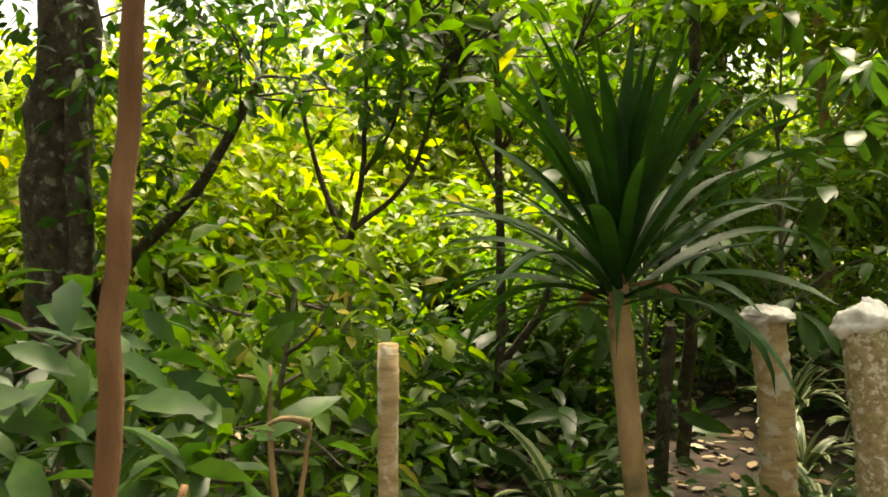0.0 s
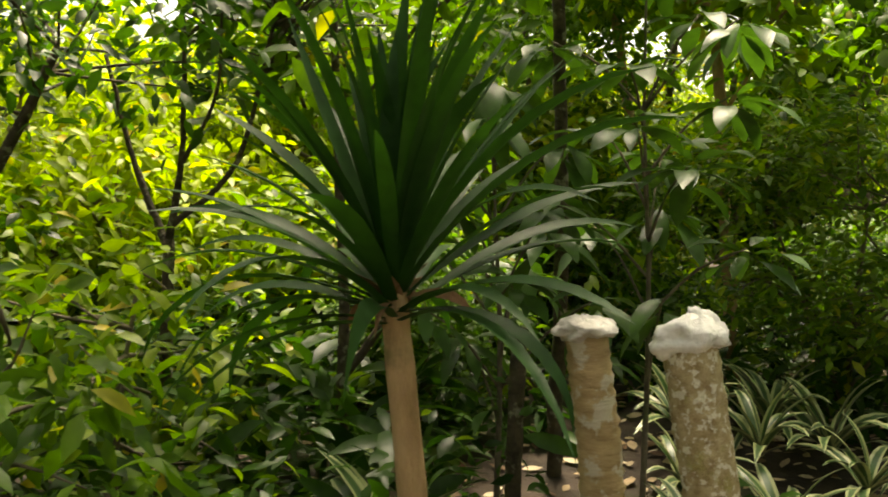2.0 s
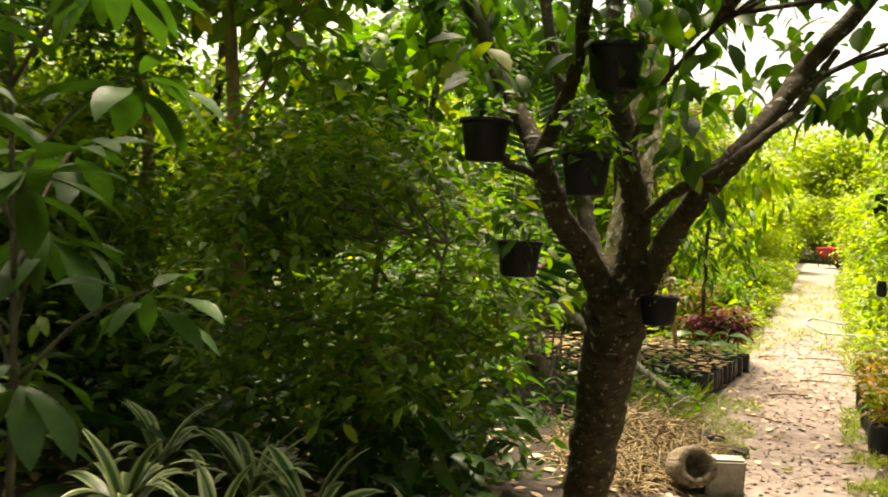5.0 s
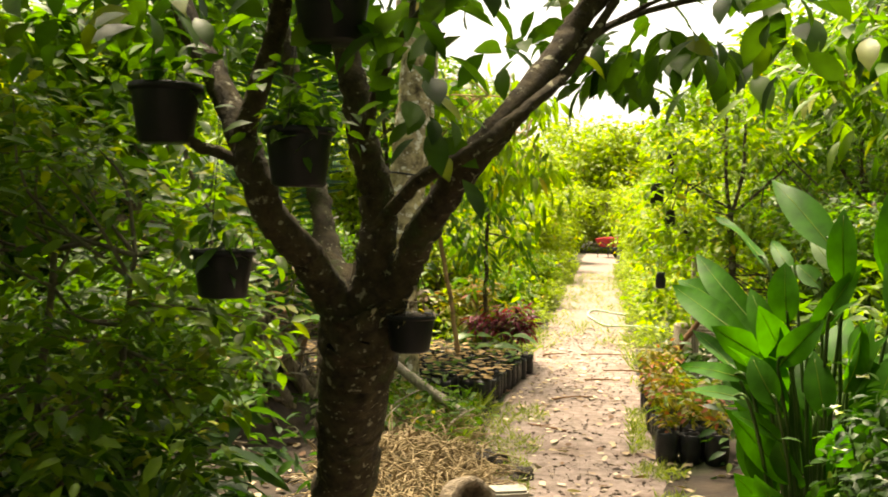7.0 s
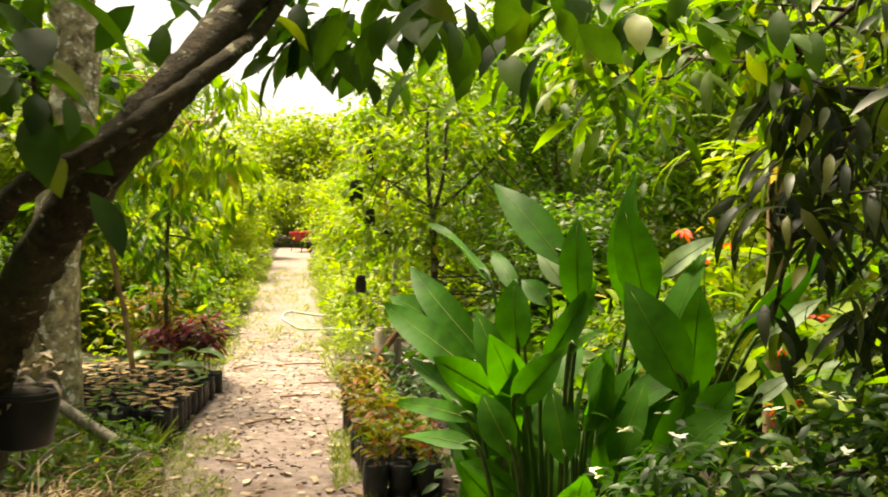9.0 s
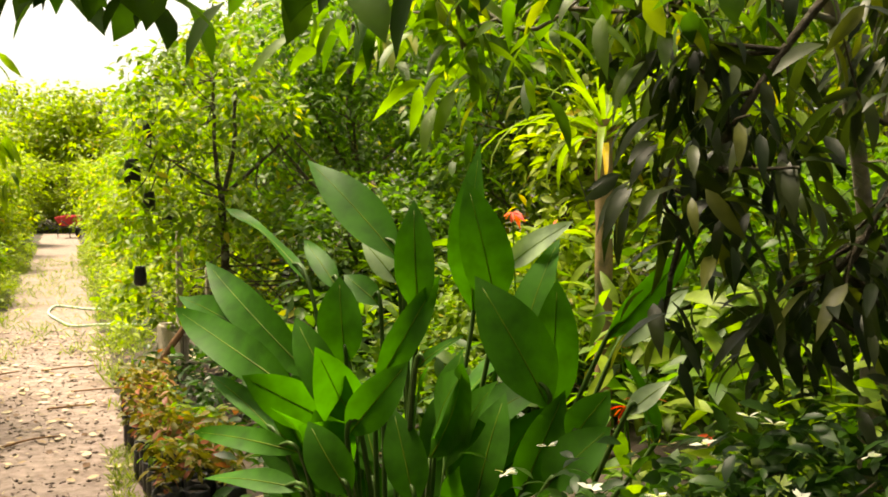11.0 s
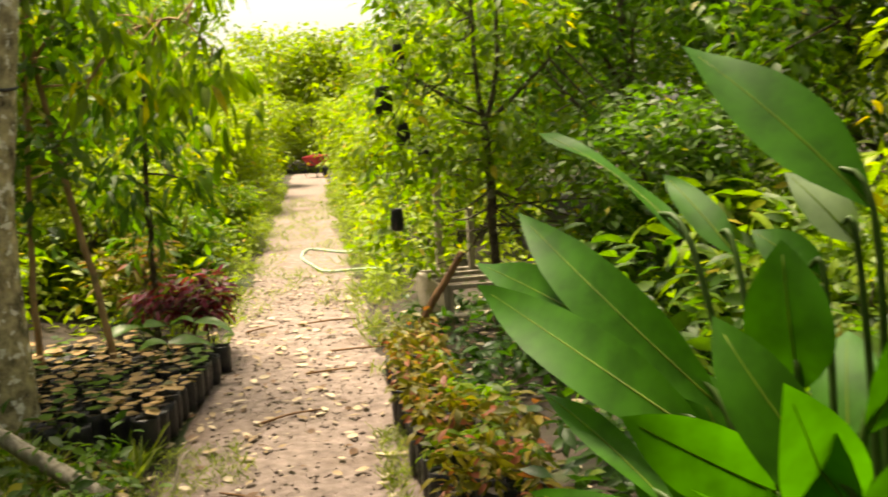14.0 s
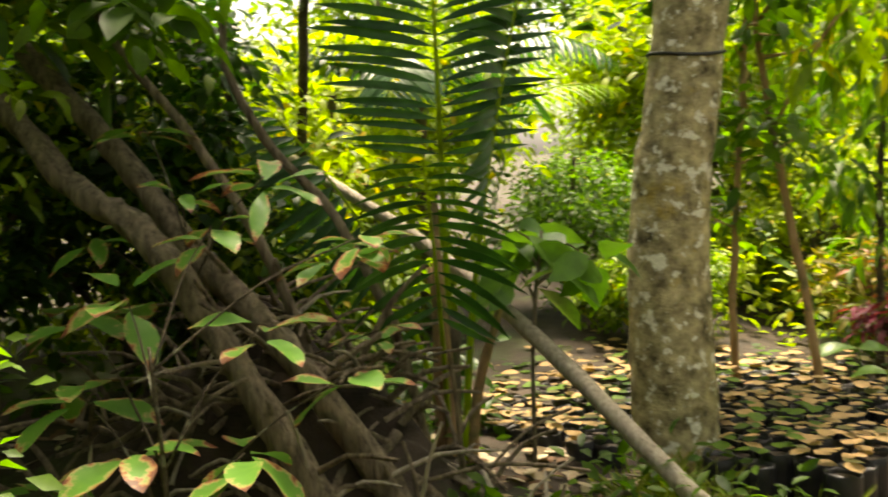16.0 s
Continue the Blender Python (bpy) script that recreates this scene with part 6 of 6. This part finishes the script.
# ---- ground cover ----
def undergrowth(seed, k, box, shape, size, hmax, mat, label, per=5, keep=None):
    rng = np.random.default_rng(seed)
    b = Build()
    xy = area_points(rng, k, *box)
    ok = [noise.noise(Vector((x * 0.8, y * 0.8, seed * 3.1))) > -0.2 for x, y in xy]
    xy = xy[ok]
    if keep:
        xy = np.array([q for q in xy if keep(*q)])
    z = np.array([ground_z(x, y) for x, y in xy]) + hmax * rng.uniform(0.05, 1, len(xy)) ** 1.5
    foliage(b, rng, np.column_stack([xy, z]), shape, size, per, 0.1, -0.1, 0.5)
    return stuff("undergrowth", b, M[mat], label, "undergrowth")


beds = lambda x, y: not (-1.0 < x < 0.6) and not (-3.0 < x < -1.0 and 4.0 < y < 6.1) and not (-4.6 < x < -0.9 and 7.9 < y < 11.3) and not (0 < x < 2.1 and 5.0 < y < 7.4) and not (0.5 < x < 2.0 and 12.0 < y < 14.6) and not (-3.6 < x < -0.7 and 10.9 < y < 13.6) and not (0.4 < x < (0.95 if y < 10.9 else 0.75) and 9.4 < y < 12.4)
undergrowth(301, 3000, (-6.5, -1.15, 0.6, 9.0), MED, 0.09, 0.7, "leaf_dark", "low dark undergrowth of mixed leaves", keep=beds)
undergrowth(302, 1300, (-6.5, -1.5, 0.8, 9.0), LANCE, 0.24, 0.6, "leaf_dark", "low broad-leaved undergrowth between the trees", keep=beds)
undergrowth(303, 2200, (-9.0, -3.2, 2.5, 9.5), MED, 0.11, 1.4, "leaf_light", "undergrowth behind the saplings coloured a sunlit green", keep=beds)
undergrowth(304, 1500, (1.2, 6.0, 5.5, 14.0), MED, 0.13, 0.9, "leaf_mid", "mixed green undergrowth right of the path", keep=beds)
undergrowth(309, 700, (0.75, 2.2, 8.4, 12.6), MED, 0.1, 0.5, "leaf_dark", "low dark leaves behind the seedling bags", keep=beds)
undergrowth(311, 260, (-2.0, -0.9, 9.4, 11.0), MED, 0.08, 0.2, "leaf_mid", "small weeds at the foot of the bed")
undergrowth(312, 260, (-3.7, -2.5, 10.2, 11.9), MED, 0.11, 0.4, "leaf_dark", "low dark leaves round the young palm")
undergrowth(305, 1300, (-5.5, -1.0, 9.5, 18.0), MED, 0.15, 0.8, "leaf_mid", "mixed green undergrowth left of the path", keep=beds)
undergrowth(306, 2200, (-3.0, -0.95, 13.8, 40.0), MED, 0.12, 0.6, "leaf_yellow", "plants along the path edge coloured a sunlit yellow-green", keep=beds)
undergrowth(307, 2200, (0.62, 2.6, 14.2, 40.0), MED, 0.12, 0.7, "leaf_yellow", "plants along the path edge coloured a sunlit yellow-green", keep=beds)
undergrowth(308, 700, (1.8, 5.0, 7.0, 12.0), LANCE, 0.22, 1.1, "leaf_light", "light green lance-leaved undergrowth", keep=beds)


def litter(seed, k, box, mat, label, size=0.07, zf=None):
    rng = np.random.default_rng(seed)
    b = Build()
    xy = area_points(rng, k, *box)
    z = np.array([(zf or ground_z)(x, y) for x, y in xy]) + 0.014
    w = spread(rng, k, 0.12)
    lay_leaves(b, leaf_shape(2, 0.5, 0.16, -0.06), np.column_stack([xy, z]), w, size * rng.uniform(0.5, 1.3, k), rng, 0.25)
    return stuff("leaf_litter", b, M[mat], label, "leaf litter")


litter(324, 420, (-0.95, 0.6, 7.0, 20.0), "leaf_dry", "small bits of dry leaf on the path", 0.035, lambda x, y: path_z(x, y) if -0.75 < x < 0.4 else max(path_z(x, y), ground_z(x, y)))
litter(321, 640, (-0.95, 0.6, 7.0, 17.0), "leaf_dry", "dry pale leaves scattered on the path", 0.075, lambda x, y: path_z(x, y) if -0.75 < x < 0.4 else max(path_z(x, y), ground_z(x, y)))
litter(322, 2600, (-4.5, -0.9, 1.0, 11.0), "leaf_dry", "dry brown leaves on the dark soil", 0.09)
litter(325, 420, (0.5, 1.9, 11.8, 14.6), "leaf_dry", "dry leaves round the wooden frame", 0.08)
litter(326, 520, (-2.4, -0.9, 9.2, 11.1), "leaf_dry", "dry leaves at the foot of the bed", 0.1)
undergrowth(312, 240, (0.7, 2.0, 11.9, 14.4), MED, 0.09, 0.22, "leaf_dark", "small weeds round the wooden frame")
undergrowth(313, 200, (-2.6, -1.0, 9.4, 10.9), MED, 0.09, 0.22, "leaf_mid", "small weeds beside the leaning pole")
litter(323, 900, (0.5, 4.0, 5.0, 14.0), "leaf_dry", "dry brown leaves on the dark soil", 0.08)


def grass_patch(seed, k, box, label, h=0.07):
    rng = np.random.default_rng(seed)
    b = Build()
    xy = area_points(rng, k, *box)
    xy = xy[[noise.noise(Vector((x * 2.3, y * 1.6, seed))) > -0.05 for x, y in xy]]
    z = np.array([max(path_z(x, y), ground_z(x, y)) for x, y in xy])
    w = spread(rng, len(xy), 0.3) * (0.6, 0.6, 1) + (0, 0, 0.8)
    lay_leaves(b, leaf_shape(1, 0.09, 0.2, 0.3), np.column_stack([xy, z]), w, h * rng.uniform(0.5, 1.5, len(xy)), rng, 0.6)
    return stuff("grass", b, M["grass"], label, "grass")


grass_patch(331, 3600, (-0.95, -0.35, 8.6, 11.2), "short sparse grass at the path edge", 0.055)
grass_patch(332, 3500, (0.25, 0.6, 8.4, 11.5), "short sparse grass at the path edge")
grass_patch(333, 6000, (-1.0, 0.7, 14.5, 30.0), "short sunlit grass along the path", 0.1)
grass_patch(334, 2500, (-1.7, -0.9, 9.5, 11.1), "weedy grass at the foot of the bed", 0.16)
grass_patch(335, 7000, (0.3, 0.85, 12.4, 34.0), "short sunlit grass along the path edge", 0.12)
grass_patch(336, 5000, (-1.2, -0.7, 13.5, 34.0), "short sunlit grass along the path edge", 0.12)
undergrowth(314, 420, (0.45, 0.85, 14.4, 34.0), MED, 0.08, 0.25, "leaf_yellow", "low weeds along the path edge coloured as sunlit")
undergrowth(315, 420, (-1.2, -0.8, 14.0, 34.0), MED, 0.08, 0.25, "leaf_yellow", "low weeds along the path edge coloured as sunlit")
twrng = np.random.default_rng(341)
for i, (x, y, a, le) in enumerate([(0.1, 14.3, 0.15, 0.6), (0.3, 13.2, 0.05, 0.5), (-0.2, 11.6, 0.5, 0.4), (0.05, 12.6, 0.2, 0.35), (-0.35, 10.4, 2.6, 0.35), (-0.5, 14.2, 0.7, 0.3)]):
    t = thing("twig", (x, y, 0.02), "fallen brown twig lying on the path", "twig", "fallen twigs", rz=math.degrees(a))
    b = Build()
    tube(b, smooth_line([(-le / 2, 0, 0.006), (0, 0.02 * (-1) ** i, 0.014), (le / 2, 0, 0.006)], 5), 0.009, 0.005, 7, 0.08, twrng)
    part("twig", b, M["bark_brown"], t)


def clods(seed, k, box):
    """Small stones and clods of earth trodden into the path."""
    rng = np.random.default_rng(seed)
    b = Build()
    base = np.array([(1, 0, 0), (0, 1, 0), (-1, 0, 0), (0, -1, 0), (0, 0, 0.8), (0, 0, -0.6)], float)
    faces = [(0, 1, 4), (1, 2, 4), (2, 3, 4), (3, 0, 4), (1, 0, 5), (2, 1, 5), (3, 2, 5), (0, 3, 5)]
    for x, y in area_points(rng, k, *box):
        r = 0.006 + 0.014 * rng.uniform() ** 3
        b.add(base * r * rng.uniform(0.6, 1.3, (6, 3)) + (x, y, path_z(x, y) + r * 0.2), faces)
    return stuff("path_stones", b, M["path"], "small stones and clods in the path", "stones")


clods(351, 2600, (-0.75, 0.42, 6.8, 17.0))
